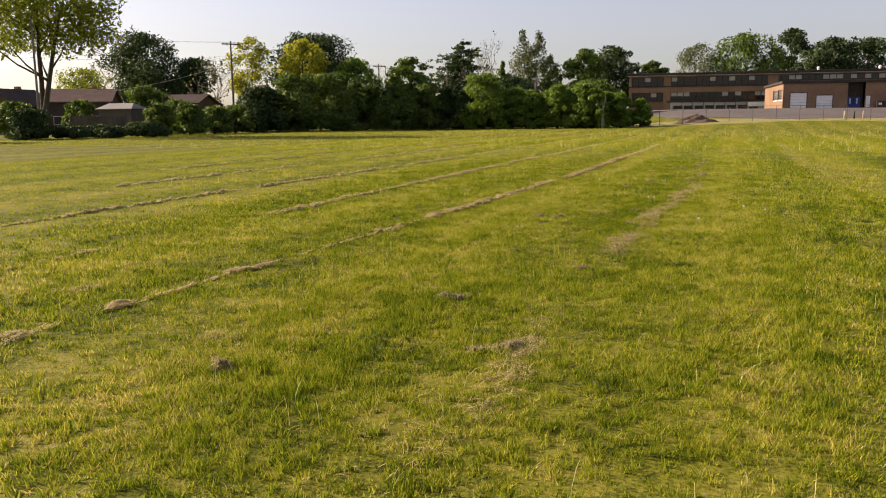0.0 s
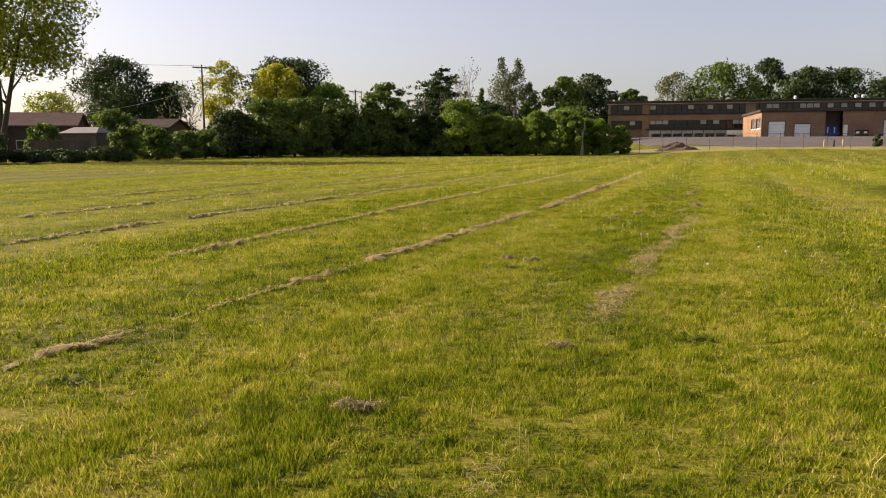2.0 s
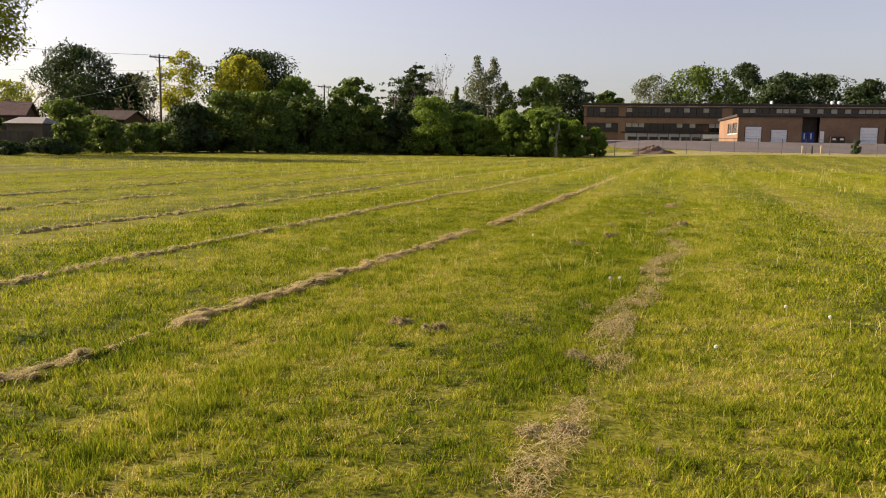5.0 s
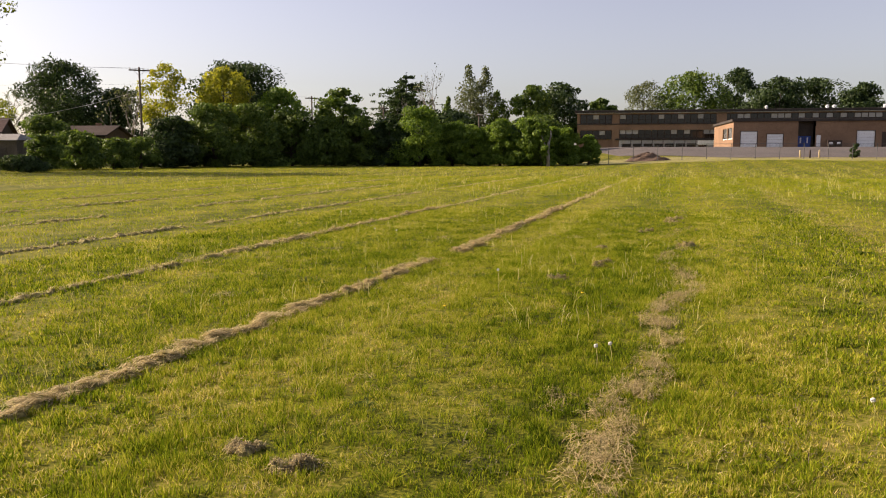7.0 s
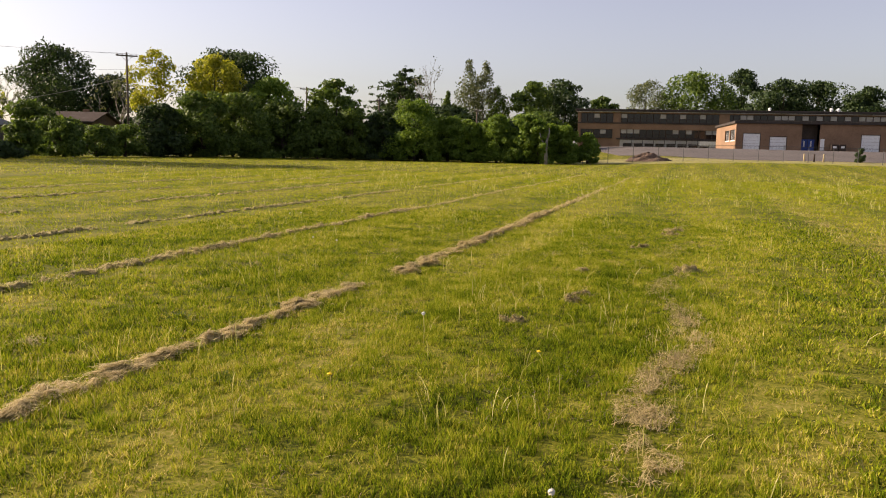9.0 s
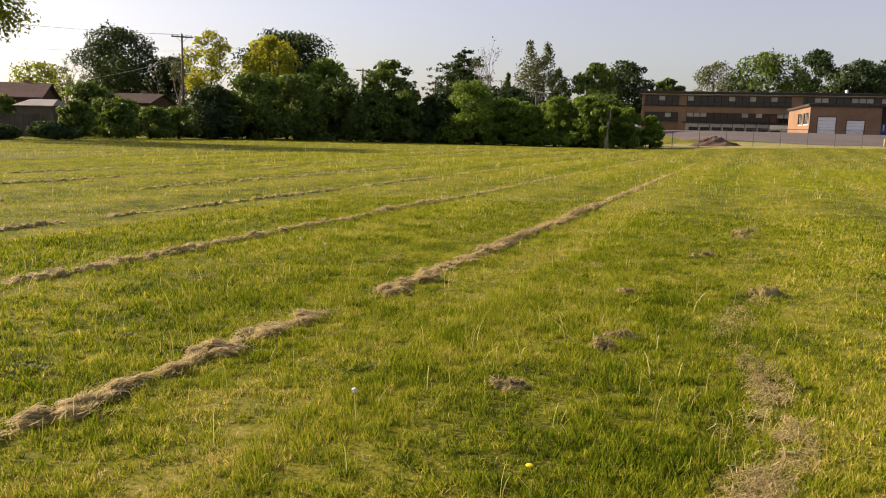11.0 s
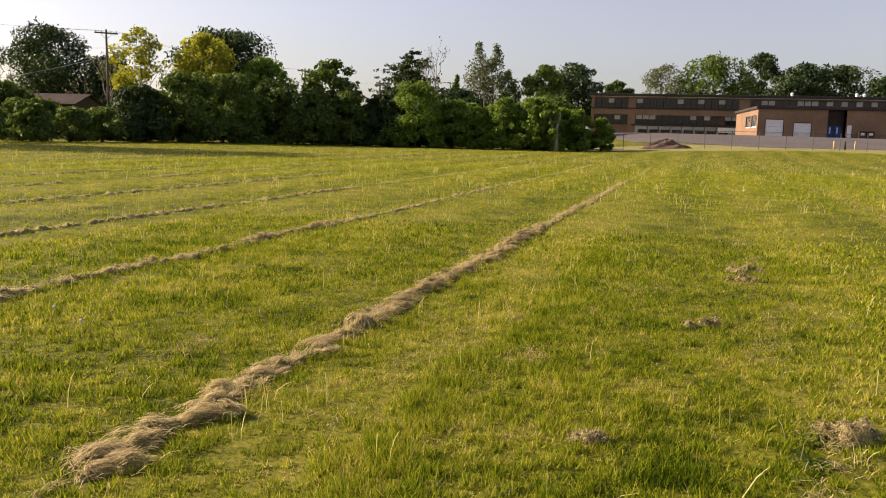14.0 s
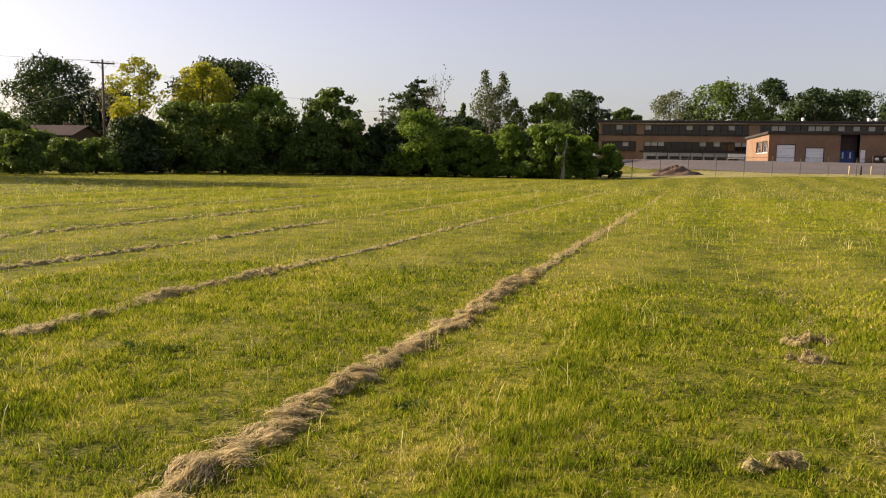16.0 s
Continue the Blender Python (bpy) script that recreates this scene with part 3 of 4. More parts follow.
def windrow(a0, a1, side, width, height, straws, wander=0.12, lane=straight):
    """A ridge of raked hay along a mower's row: clods that lie one behind the other, and the combed straws on them."""
    mid = (a0 + a1) / 2
    o = row_point(mid, side + lane(mid))
    o.z = gz(o.x, o.y)
    fine = straws > 600
    ob = thing("hay_windrow", Matrix.Translation(o), "lumpy broken ridge of dry tan hay raked along the mown field" if height > 0.05 else "thin strip of dry straw lying along the mown field", "hay", "hay windrows")
    ph = rng.uniform(0, 50)
    step = 0.026 if fine else 0.12
    la = np.arange(a0 - 0.3, a1 + 0.3, step)
    lp = np.linspace(-1.0, 1.0, 25 if fine else 11) * width
    ga, gp = np.meshgrid(la, lp, indexing="ij")
    line = np.array([side + lane(q) + wander * noise.noise((q * 0.5, ph + 9, 0)) + 0.05 * noise.noise((q * 1.9, ph, 4)) for q in la])
    hz, comb = 0.12 * height * (np.abs(gp) < 0.15 * width), np.zeros(ga.shape)
    warp_a = ga + 0.09 * (patchy(ga + ph, gp, 0.12, 7) - 0.5)
    warp_p = gp + 0.11 * (patchy(ga + ph, gp, 0.10, 8) - 0.5)
    a = a0
    while a < a1:
        big = 0.60 + 0.52 * rng.random()
        if straws < 8000 and noise.noise((a * 0.55, ph, 2.0)) < -0.18:
            big *= 0.38
        if a1 < 13.5 and noise.noise((a * 0.9, ph, 5.0)) < 0.05:
            a += 0.12
            continue
        long_, across = width * (0.30 + 0.60 * rng.random()) * big, width * (0.20 + 0.22 * rng.random()) * (0.6 + 0.4 * big)
        off, turn = 0.20 * width * rng.normal(), 0.5 * rng.normal() + 0.35
        u, v = (warp_a - a) * math.cos(turn) + (warp_p - off) * math.sin(turn), (warp_p - off) * math.cos(turn) - (warp_a - a) * math.sin(turn)
        q = 1 - (u / long_) ** 2 - (v / across) ** 2
        h = height * big * np.clip(q, 0, 1) ** 0.8
        comb = np.where(h > hz, turn + 0.3 * rng.normal(), comb)
        hz = np.maximum(hz, h)
        a += width * (0.22 + 0.50 * rng.random()) * big
    grain = patchy(ga * 0.6 + ph, gp, 0.045, 9) - 0.5
    hz = np.where(hz > 0.002, hz * (0.35 + 1.1 * patchy(ga + ph, gp, 0.07, 10)) + 0.7 * height * grain * smooth(hz / height * 2), -0.03)
    sp = line[:, None] + gp
    wx, wy = ga * ROW_FW[0] + sp * ROW_RT[0], ga * ROW_FW[1] + sp * ROW_RT[1]
    wz = ground_z(wx, wy) - o.z + hz
    verts = np.stack([wx - o.x, wy - o.y, wz], -1)
    idx_ = np.arange(ga.size).reshape(ga.shape)
    quads = np.stack([idx_[:-1, :-1], idx_[1:, :-1], idx_[1:, 1:], idx_[:-1, 1:]], -1).reshape(-1, 4)
    quads = quads[(hz.ravel()[quads] > -0.02).any(1)]
    used, back = np.unique(quads, return_inverse=True)
    me = bpy.data.meshes.new("mound")
    me.from_pydata(verts.reshape(-1, 3)[used].tolist(), [], back.reshape(-1, 4).tolist())
    part("mound", me, "hay", ob, flat=False)
    on = np.flatnonzero(hz.ravel() > 0.1 * height)
    weight = 0.3 + hz.ravel()[on] / height
    pick = rng.choice(on, straws, p=weight / weight.sum())
    jit = rng.uniform(-0.5, 0.5, (straws, 2)) * step
    stray = np.where(rng.random(straws) < 0.10, 0.35 * width, 0.0)[:, None] * rng.normal(size=(straws, 2))
    px, py = wx.ravel()[pick] - o.x + jit[:, 0] + stray[:, 0], wy.ravel()[pick] - o.y + jit[:, 1] + stray[:, 1]
    pz = np.where(stray[:, 0] != 0, 0.035, wz.ravel()[pick] + 0.004 + 0.012 * rng.random(straws))
    way = math.pi / 2 - ROW_TURN - comb.ravel()[pick] + 0.9 * (patchy(px + ph, py, 0.14, 11) - 0.5)
    tagged(part("straw_layer", raw_mesh("straw_layer", strand_mesh(px, py, pz, 0.085 if fine else 0.13, 0.0036 if fine else 0.008, 0.15, way), 4), "straw", ob), kind="stuff")
    return ob


def worn_lane(a):
    """The dry strip where the walker's side of the field is worn."""
    return np.interp(a, (3.0, 13.0, 17.0, 18.5, 20.2, 21.0, 24.0), (-1.4, -1.28, -1.08, -0.9, -0.92, -1.1, -1.05))


def thatch(a0, a1, side, width, straws, lane=straight):
    """Dead straw lying flat in the sward."""
    o = row_point((a0 + a1) / 2, side)
    n = int(3.2 * straws)
    a = rng.uniform(a0, a1, n)
    s = side + lane(a) + 0.08 * np.sin(a * 1.7) + (rng.random(n) + rng.random(n) - 1) * width * 0.62
    x, y = a * ROW_FW[0] + s * ROW_RT[0], a * ROW_FW[1] + s * ROW_RT[1]
    ends = smooth(np.minimum(a - a0, a1 - a) / min(1.2, 0.4 * (a1 - a0)) * (0.6 + 0.8 * rng.random(n)))
    mask = 0.5 * patchy(x, y, 0.07, 13) + 0.5 * patchy(s, a * 0.6, 0.22, 14)
    keep = rng.random(n) < 0.7 * ends * smooth((mask - 0.36) / 0.36)
    x, y = x[keep], y[keep]
    ob = part("straw_thatch", raw_mesh("straw_thatch", strand_mesh(x - o.x, y - o.y, ground_z(x, y) + 0.006 + 0.024 * rng.random(len(x)), 0.085, 0.0030, 0.3), 4), "thatch")
    ob.location = (o.x, o.y, 0)
    return tagged(ob, "flat patchy thatch of pale dead straw in the grass", "straw", "", "stuff")


def clump(x, y, radius, height, strands):
    """A small ragged heap of cut grass left on the field, some of it grey-brown and rotten."""
    o = Vector((x, y, gz(x, y)))
    ob = thing("hay_clump", Matrix.Translation(o), "small ragged clump of dried cut grass lying on the field", "hay", "hay clumps")
    bm, ph = bmesh.new(), rng.uniform(0, 50)
    n, ext = 26, 1.5 * radius
    spots = [(rng.normal() * radius * 0.55, rng.normal() * radius * 0.32, radius * (0.22 + 0.3 * rng.random()), 0.5 + 0.6 * rng.random()) for _ in range(7)]
    lin = np.linspace(-ext, ext, n)
    hx, hy = np.meshgrid(lin, lin, indexing="ij")
    wx, wy = hx + 0.5 * radius * (patchy(hx + ph, hy, 0.08, 15) - 0.5), hy + 0.5 * radius * (patchy(hx + ph, hy, 0.08, 16) - 0.5)
    hz = np.full(hx.shape, -0.02)
    for cx, cy, cr, ch in spots:
        hz = np.maximum(hz, height * ch * 1.6 * (1 - ((wx - cx) ** 2 + (wy - cy) ** 2) / cr ** 2))
    hz = np.maximum(hz, -0.02) * (0.4 + 1.1 * patchy(hx + ph, hy, 0.05, 17))
    grid = [[bm.verts.new((hx[i, j], hy[i, j], hz[i, j])) for j in range(n)] for i in range(n)]
    for i in range(n - 1):
        for j in range(n - 1):
            if hz[i:i + 2, j:j + 2].max() > -0.004:
                bm.faces.new((grid[i][j], grid[i + 1][j], grid[i + 1][j + 1], grid[i][j + 1]))
    bmesh.ops.delete(bm, geom=[w for w in bm.verts if not w.link_faces], context="VERTS")
    part("mound", bm, "hay", ob, flat=False)
    for count, mat, up in ((int(strands * 1.5), "straw", 0.010), (strands, "litter", 0.014)):
        k = rng.integers(0, len(spots), count)
        c = np.array(spots)[k]
        dx, dy = c[:, 0] + rng.normal(size=count) * c[:, 2] * 0.7, c[:, 1] + rng.normal(size=count) * c[:, 2] * 0.6
        near = np.clip(((np.stack([dx, dy], -1)[:, None] / (2 * ext) + 0.5) * (n - 1)).round().astype(int)[:, 0], 0, n - 1)
        dz = np.maximum(hz[near[:, 0], near[:, 1]], 0.012) + up * rng.random(count)
        layer = part("straw_layer" if mat == "straw" else "rotten_layer", raw_mesh("straw_layer", strand_mesh(dx, dy, dz, 0.06, 0.0036, 0.35), 4), mat, ob)
        tagged(layer, kind="stuff")
    return ob


M["litter"] = leafy("dead_litter", (0.035, 0.028, 0.016), (0.11, 0.09, 0.045), (0.32, 0.26, 0.14), 0.15)
# the near ridge, then the ones beyond it, each broken where the rake lifted
for a0, a1, wide, high, n in ((4.2, 4.9, 0.28, 0.05, 620), (5.6, 6.9, 0.3, 0.06, 1000), (7.2, 9.0, 0.24, 0.045, 1100), (8.9, 10.8, 0.24, 0.06, 1400), (10.7, 13.2, 0.26, 0.07, 2200), (13.1, 20.4, 0.29, 0.085, 8200),
                              (21.4, 32.5, 0.34, 0.115, 15000), (32.5, 48.0, 0.30, 0.07, 3500), (48.0, 66.0, 0.26, 0.05, 560)):
    windrow(a0, a1, 0.0, wide * 0.66, high * 0.46, int(n * 1.1), 0.05, near_lane)
for a0, a1, wide, high, n in ((6.9, 8.1, 0.2, 0.04, 620), (12.0, 19.0, 0.26, 0.07, 2600), (19.3, 31.5, 0.32, 0.10, 9000), (31.5, 45.0, 0.27, 0.06, 1800), (45.0, 68.0, 0.25, 0.045, 560)):
    windrow(a0, a1, -7.55, wide * 0.70, high * 0.56, int(n * 0.7) if n > 900 else n)
for a0, a1, wide, high, n in ((9.0, 16.0, 0.26, 0.07, 1300), (17.0, 24.0, 0.28, 0.08, 1300), (25.0, 40.0, 0.28, 0.07, 1600), (42.0, 60.0, 0.25, 0.05, 560)):
    windrow(a0, a1, -10.9, wide * 0.72, high * 0.62, n)
for side, spans in ((-14.5, ((16.0, 26.0), (30.0, 46.0))), (-17.9, ((22.0, 36.0), (40.0, 55.0))), (-21.2, ((30.0, 48.0),))):
    for a0, a1 in spans:
        windrow(a0, a1, side, 0.2, 0.05, 580, 0.2)
for a0, a1, wide, n in ((2.8, 6.8, 0.32, 1700), (9.0, 13.5, 0.28, 2000), (12.5, 21.0, 0.32, 8500), (20.0, 24.5, 0.3, 1100), (24.0, 33.0, 0.5, 1400)):
    thatch(a0, a1, 0.0, wide, n, worn_lane)
for a0, a1 in ((20.0, 34.0), (34.0, 50.0)):
    thatch(a0, a1, 2.2, 0.8, 3600)
for k in range(14):
    a0 = rng.uniform(3, 26)
    thatch(a0, a0 + rng.uniform(0.4, 1.3), rng.uniform(-6.5, 1.5), rng.uniform(0.2, 0.5), 170)
for x, y, rad, high, n in ((0.44, 5.59, 0.16, 0.03, 260), (0.07, 7.23, 0.13, 0.03, 200), (-1.5, 5.15, 0.08, 0.04, 120), (8.81, 27.5, 0.2, 0.05, 260), (7.03, 22.1, 0.2, 0.05, 380),
                           (5.25, 20.2, 0.13, 0.03, 260), (2.42, 10.7, 0.14, 0.02, 200), (1.53, 8.62, 0.1, 0.02, 160), (5.68, 22.0, 0.1, 0.03, 140), (2.9, 12.2, 0.15, 0.02, 240),
                           (1.87, 13.06, 0.13, 0.04, 240), (1.59, 13.3, 0.1, 0.04, 200), (7.24, 24.6, 0.13, 0.04, 220), (8.48, 26.9, 0.13, 0.04, 200), (4.34, 18.9, 0.1, 0.03, 140), (5.1, 19.9, 0.1, 0.04, 160)):
    clump(x, y, rad * 0.9, high * 0.95, n)


for count, material, low, wide, text in ((20000, "thatch", 0.60, 0.0026, "dead pale straw lying in dry patches of the sward"), (15000, "litter", 0.56, 0.0042, "scattered brown dead stalks and clippings in the grass")):
    lx, ly = field_points(count * 5, (2.5, 31.0), (-8.0, 4.0))
    pat = dryness(lx, ly) if material == "thatch" else 0.5 * patchy(lx, ly, 0.20, 18) + 0.5 * patchy(lx, ly, 0.6, 19)
    keep = np.flatnonzero(rng.random(len(lx)) < smooth((pat - low) / 0.16) * closeness(lx, ly) ** 0.8)[:count]
    lx, ly = lx[keep], ly[keep]
    tagged(part("plant_litter", raw_mesh("plant_litter", strand_mesh(lx, ly, ground_z(lx, ly) + 0.012 + 0.026 * rng.random(len(lx)), 0.05, wide, 0.3), 4), material), text, "plant litter", "", "stuff")


# ---- weeds and dandelions ----
def weed(x, y, radius, leaves=46):
    """A low rosette of dark leaves."""
    ob = thing("weed", Matrix.Translation((x, y, gz(x, y))), "low dark green weed rosette among the grass", "weed", "weeds")
    n = leaves
    ang, up = rng.uniform(0, 6.283, n), 0.25 + 0.6 * rng.random(n)
    l = 0.035 + 0.4 * radius * rng.random(n)
    root = np.c_[rng.normal(size=(n, 2)) * radius * 0.7, np.full(n, -0.005)]
    d = np.stack([np.cos(ang), np.sin(ang), up], -1)
    s = np.stack([-np.sin(ang), np.cos(ang), 0 * ang], -1) * (0.009 + 0.010 * rng.random(n))[:, None]
    mid, tip = root + d * l[:, None] * 0.55, root + d * l[:, None] * (1, 1, 0.8)
    part("leaves", raw_mesh("leaves", np.stack([root, mid + s, tip, mid - s], 1).reshape(-1, 3), 4), "weed", ob)
    return ob


for i in range(34):
    p = row_point(rng.uniform(3.5, 30), rng.uniform(-6.5, 2.0))
    weed(p.x, p.y, rng.uniform(0.06, 0.15), 80)


def dandelion(x, y, tall, seedhead=True):
    ob = thing("dandelion", Matrix.Translation((x, y, gz(x, y))), "dandelion with a pale round seed head" if seedhead else "dandelion with an open yellow flower", "dandelion", "dandelions")
    bm = bmesh.new()
    tube(bm, ((0, 0, -0.01), (0.01, 0, tall * 0.5), (0.0, 0.01, tall)), (0.003, 0.0028, 0.0025), 5)
    part("stem", bm, "stem", ob)
    bm = bmesh.new()
    bmesh.ops.create_icosphere(bm, subdivisions=2, radius=0.011 if seedhead else 0.018, matrix=Matrix.Translation((0, 0.01, tall + 0.008)))
    for k, w in enumerate(bm.verts):
        c = Vector((0, 0.01, tall + 0.008))
        w.co = c + (w.co - c) * ((1.0 + 0.25 * (k % 3)) if seedhead else 1.0)
        if not seedhead:
            w.co.z = tall + (w.co.z - tall) * 0.4
    part("seed_head" if seedhead else "flower_head", bm, "fluff" if seedhead else "petal", ob)
    return ob


for x, y, tall, sh in ((3.78, 14.76, 0.16, True), (3.92, 14.9, 0.14, True), (3.5, 18.0, 0.24, True), (4.35, 17.6, 0.05, False), (2.85, 17.0, 0.04, False), (5.1, 13.6, 0.1, True),
                       (5.3, 13.2, 0.09, True), (2.4, 23.9, 0.13, True), (2.0, 24.4, 0.12, True), (1.1, 28.6, 0.14, True), (1.3, 28.9, 0.13, True), (2.35, 3.95, 0.05, False), (3.9, 12.2, 0.08, True)):
    dandelion(x, y, tall, sh)


# ---- hedge and trees ----
def shrub(x, y, height, radius, leaf="leaf_dark", count=6000, size=0.30, label="dense dark green hedge shrub at the field's edge"):
    return tree("shrub", x, y, height, radius, 0.25, leaf, label, int(count * 1.2), size * 0.84, SHRUB, 34, 0.12, 3, "bark", "hedge shrubs", "shrub", 0.82)


# low hedge by the houses, then the tall hedge across the end of the field
for x, y, h, rad in ((-40.5, 64, 4.6, 3.6), (-36.4, 72, 2.7, 2.2), (-39.0, 74.5, 3.4, 2.4), (-33.8, 74.6, 1.1, 1.5), (-30.6, 75.6, 1.0, 1.4), (-27.6, 78.2, 1.3, 1.4), (-33.0, 78.5, 1.2, 1.3), (-30.6, 82.0, 1.4, 1.5), (-29.4, 85.5, 3.3, 1.9), (-27.8, 90.0, 3.5, 2.0), (-30.4, 93.5, 3.8, 2.0),
                     (-26.4, 94.5, 3.2, 2.2), (-24.9, 98.5, 3.4, 2.4)):
    shrub(x, y, h, rad, "leaf_dark" if h < 3.1 else "leaf", 5000, 0.18)
for x, y, h, rad in ((-22.6, 103, 5.8, 3.4), (-18.6, 106, 7.4, 4.2), (-14.6, 109, 7.6, 4.0), (-10.4, 112, 6.9, 3.8), (-6.4, 113.5, 6.2, 3.6), (-2.4, 114, 6.4, 3.4), (1.6, 114, 6.0, 3.4),
                     (9.8, 114, 5.6, 3.2), (12.6, 112.5, 5.2, 2.8), (21.9, 111.5, 4.9, 2.6)):
    shrub(x, y, h, rad, "leaf_bright" if x > 9 else "leaf" if h > 6.1 else "leaf_dark", 9500, 0.22)
for k in range(13):
    x = -25.0 + 3.9 * k
    shrub(x, 117.5 + 0.5 * (k % 3) - 9.0 * smooth((-12.0 - x) / 14.0), 4.6 + 0.9 * (k % 2), 3.2, "leaf_dark", 4200, 0.34)
for x, y, h, rad in ((5.6, 113.0, 7.6, 3.9), (15.6, 110.6, 5.9, 2.6), (19.0, 109.2, 5.9, 2.7), (24.0, 109.6, 4.6, 1.9), (26.7, 109.8, 3.7, 1.5), (20.3, 107.6, 5.2, 1.7)):
    shrub(x, y, h, rad, "leaf_bright", 9000, 0.2, "bright green shrub at the end of the hedge")
tree("tree", -39.5, 81, 18.5, 8.8, 8.8, "leaf_sunny", "tall airy tree with yellow-green sunlit leaves and forked trunk", 23000, 0.17, ROUND, 48, 0.34, 2, knob=0.72)
tree("tree", -66.6, 185, 20.9, 9.3, 4.0, "leaf_dark", "broad dark green tree behind the houses", 22000, 0.28, ROUND, 36, 0.45)
tree("tree", -55.8, 186, 15.4, 7.0, 2.5, "leaf_dark", "smaller dark green tree behind the houses", 9000, 0.34)
tree("tree", -40.6, 112, 6.2, 3.4, 1.2, "leaf", "low spreading garden tree beside the house", 3500, 0.24, ROUND, 18, 0.14)
tree("tree", -36.2, 111, 4.4, 2.6, 0.8, "leaf", "low garden tree in front of the bungalow", 4200, 0.2, ROUND, 18, 0.12)
tree("tree", -43.0, 97, 4.0, 2.2, 0.8, "leaf", "low garden tree beside the shed", 3600, 0.2, ROUND, 18, 0.12)
tree("tree", -64.5, 147, 11.0, 5.4, 2.5, "leaf_sunny", "airy yellow-green tree behind the bungalow roof", 3600, 0.24, ROUND, 26, 0.3)
bare_tree("tree", -78.5, 186, 16.5, 0.5, "pale thin tree with sparse leaves", leaves=1500)
bare_tree("tree", -36.0, 131, 12.0, 0.42, "pale bare branching tree behind the house", leaves=350)
tree("tree", -26.4, 115, 12.9, 3.1, 4.0, "leaf_yellow", "slender tree with yellow leaves behind the hedge", 4400, 0.18, ROUND, 30, 0.16, knob=0.95)
tree("tree", -19.5, 117, 12.7, 3.6, 4.0, "leaf_yellow", "tree with bright yellow-green leaves behind the hedge", 6600, 0.21, ROUND, 30, 0.18, knob=0.95)
tree("tree", -21.6, 136, 15.5, 7.6, 5.0, "leaf_dark", "broad dark green tree with a rounded crown", 18000, 0.22, ROUND, 34, 0.45)
tree("tree", -12.2, 116, 10.0, 3.6, 2.5, "leaf_bright", "green tree in the hedge", 6500, 0.22)
tree("tree", -4.6, 117, 10.2, 3.5, 3.0, "leaf", "airy green tree rising out of the hedge", 3600, 0.26, ROUND, 20, 0.16)
fir(5.4, 203, 20.4, 10.2, "dark green fir with a ragged star-like top above the hedge")
bare_tree("tree", 8.6, 150, 17.0, 0.30, "tall bare pale tree with upright branches", leaves=120)
for x, y, h, rad in ((22.6, 230, 25.2, 4.5), (27.2, 231, 24.3, 4.5), (17.2, 231, 17.0, 2.4), (30.5, 232, 17.5, 3.4)):
    tree("tree", x, y, h, rad, 5.0, "leaf_grey" if h > 20 else "leaf", "tall slim poplar with grey-green leaves", 3400, 0.30, COLUMN, 46, 0.25)
tree("tree", 39.0, 228, 17.6, 6.0, 3.0, "leaf", "soft grey-green tree beside the school", 6000, 0.42)
tree("tree", 50.0, 236, 18.6, 8.2, 3.0, "leaf_dark", "dark green tree beside the school", 8000, 0.42, ROUND, 32, 0.4)
tree("tree", 28.0, 150, 7.5, 5.0, 1.5, "leaf", "green tree behind the hedge", 4500, 0.32)
tree("tree", 12.0, 150, 9.0, 6.0, 1.5, "leaf_dark", "dark tree behind the hedge", 5000, 0.34)
for x, y, h, rad, leaf, text in ((62, 242, 14.6, 4.4, "leaf", "small green tree behind the school"), (78, 252, 20.6, 7.4, "leaf_grey", "pale sparse tree behind the school"),
                                 (90.6, 247, 22.9, 10.6, "leaf", "large green tree behind the school"), (113, 266, 26.2, 7.6, "leaf_dark", "tall dark tree behind the school"),
                                 (118, 250, 21.8, 8.6, "leaf_dark", "round green tree behind the school"), (131, 254, 22.0, 10.4, "leaf_dark", "round dark tree behind the school"),
                                 (139, 241, 19.6, 7.2, "leaf_dark", "round dark tree behind the far roof")):
    tree("tree", x, y, h, rad, 4.0, leaf, text, 5200 if "sparse" in text else 8500, 0.30 if "sparse" in text else 0.44, ROUND, 30, 0.4)
tree("shrub", 65.1, 116.5, 2.0, 0.9, 0.2, "leaf_dark", "small dark shrub at the fence", 900, 0.14, SHRUB, 10, 0.05, 2, "bark", "", "shrub")


# ---- poles and wires ----
def utility_pole(x, y, height, arms=True, turn=25.0, girth=0.15, material="pole_wood", label="weathered wooden utility pole with a crossarm"):
    ob = thing("utility_pole", Matrix.Translation((x, y, gz(x, y))) @ pose(0, 0, 0, 0, 0, turn), label, "utility pole")
    bm = bmesh.new()
    tube(bm, ((0, 0, -0.2), (0.02, 0, height * 0.5), (0.0, 0.02, height)), (girth, girth * 0.85, girth * 0.68), 10)
    part("post", bm, material, ob, flat=False)
    if arms:
        part("crossarm", boxed(-1.15, 1.15, -0.19, -0.08, height - 0.45, height - 0.3, bevel=0.015), material, ob)
        for s in (-1.0, -0.45, 0.45, 1.0):
            bm = bmesh.new()
            tube(bm, ((s, -0.13, height - 0.3), (s, -0.13, height - 0.2), (s, -0.13, height - 0.12)), (0.035, 0.06, 0.03), 8)
            part("insulator", bm, "concrete", ob)
        for s in (-1, 1):
            bm = bmesh.new()
            tube(bm, ((s * 0.6, -0.13, height - 0.42), (s * 0.3, -0.12, height - 0.72), (0, -0.1, height - 1.0)), (0.02, 0.02, 0.02), 5)
            part("brace", bm, "galvanised", ob)
    return ob


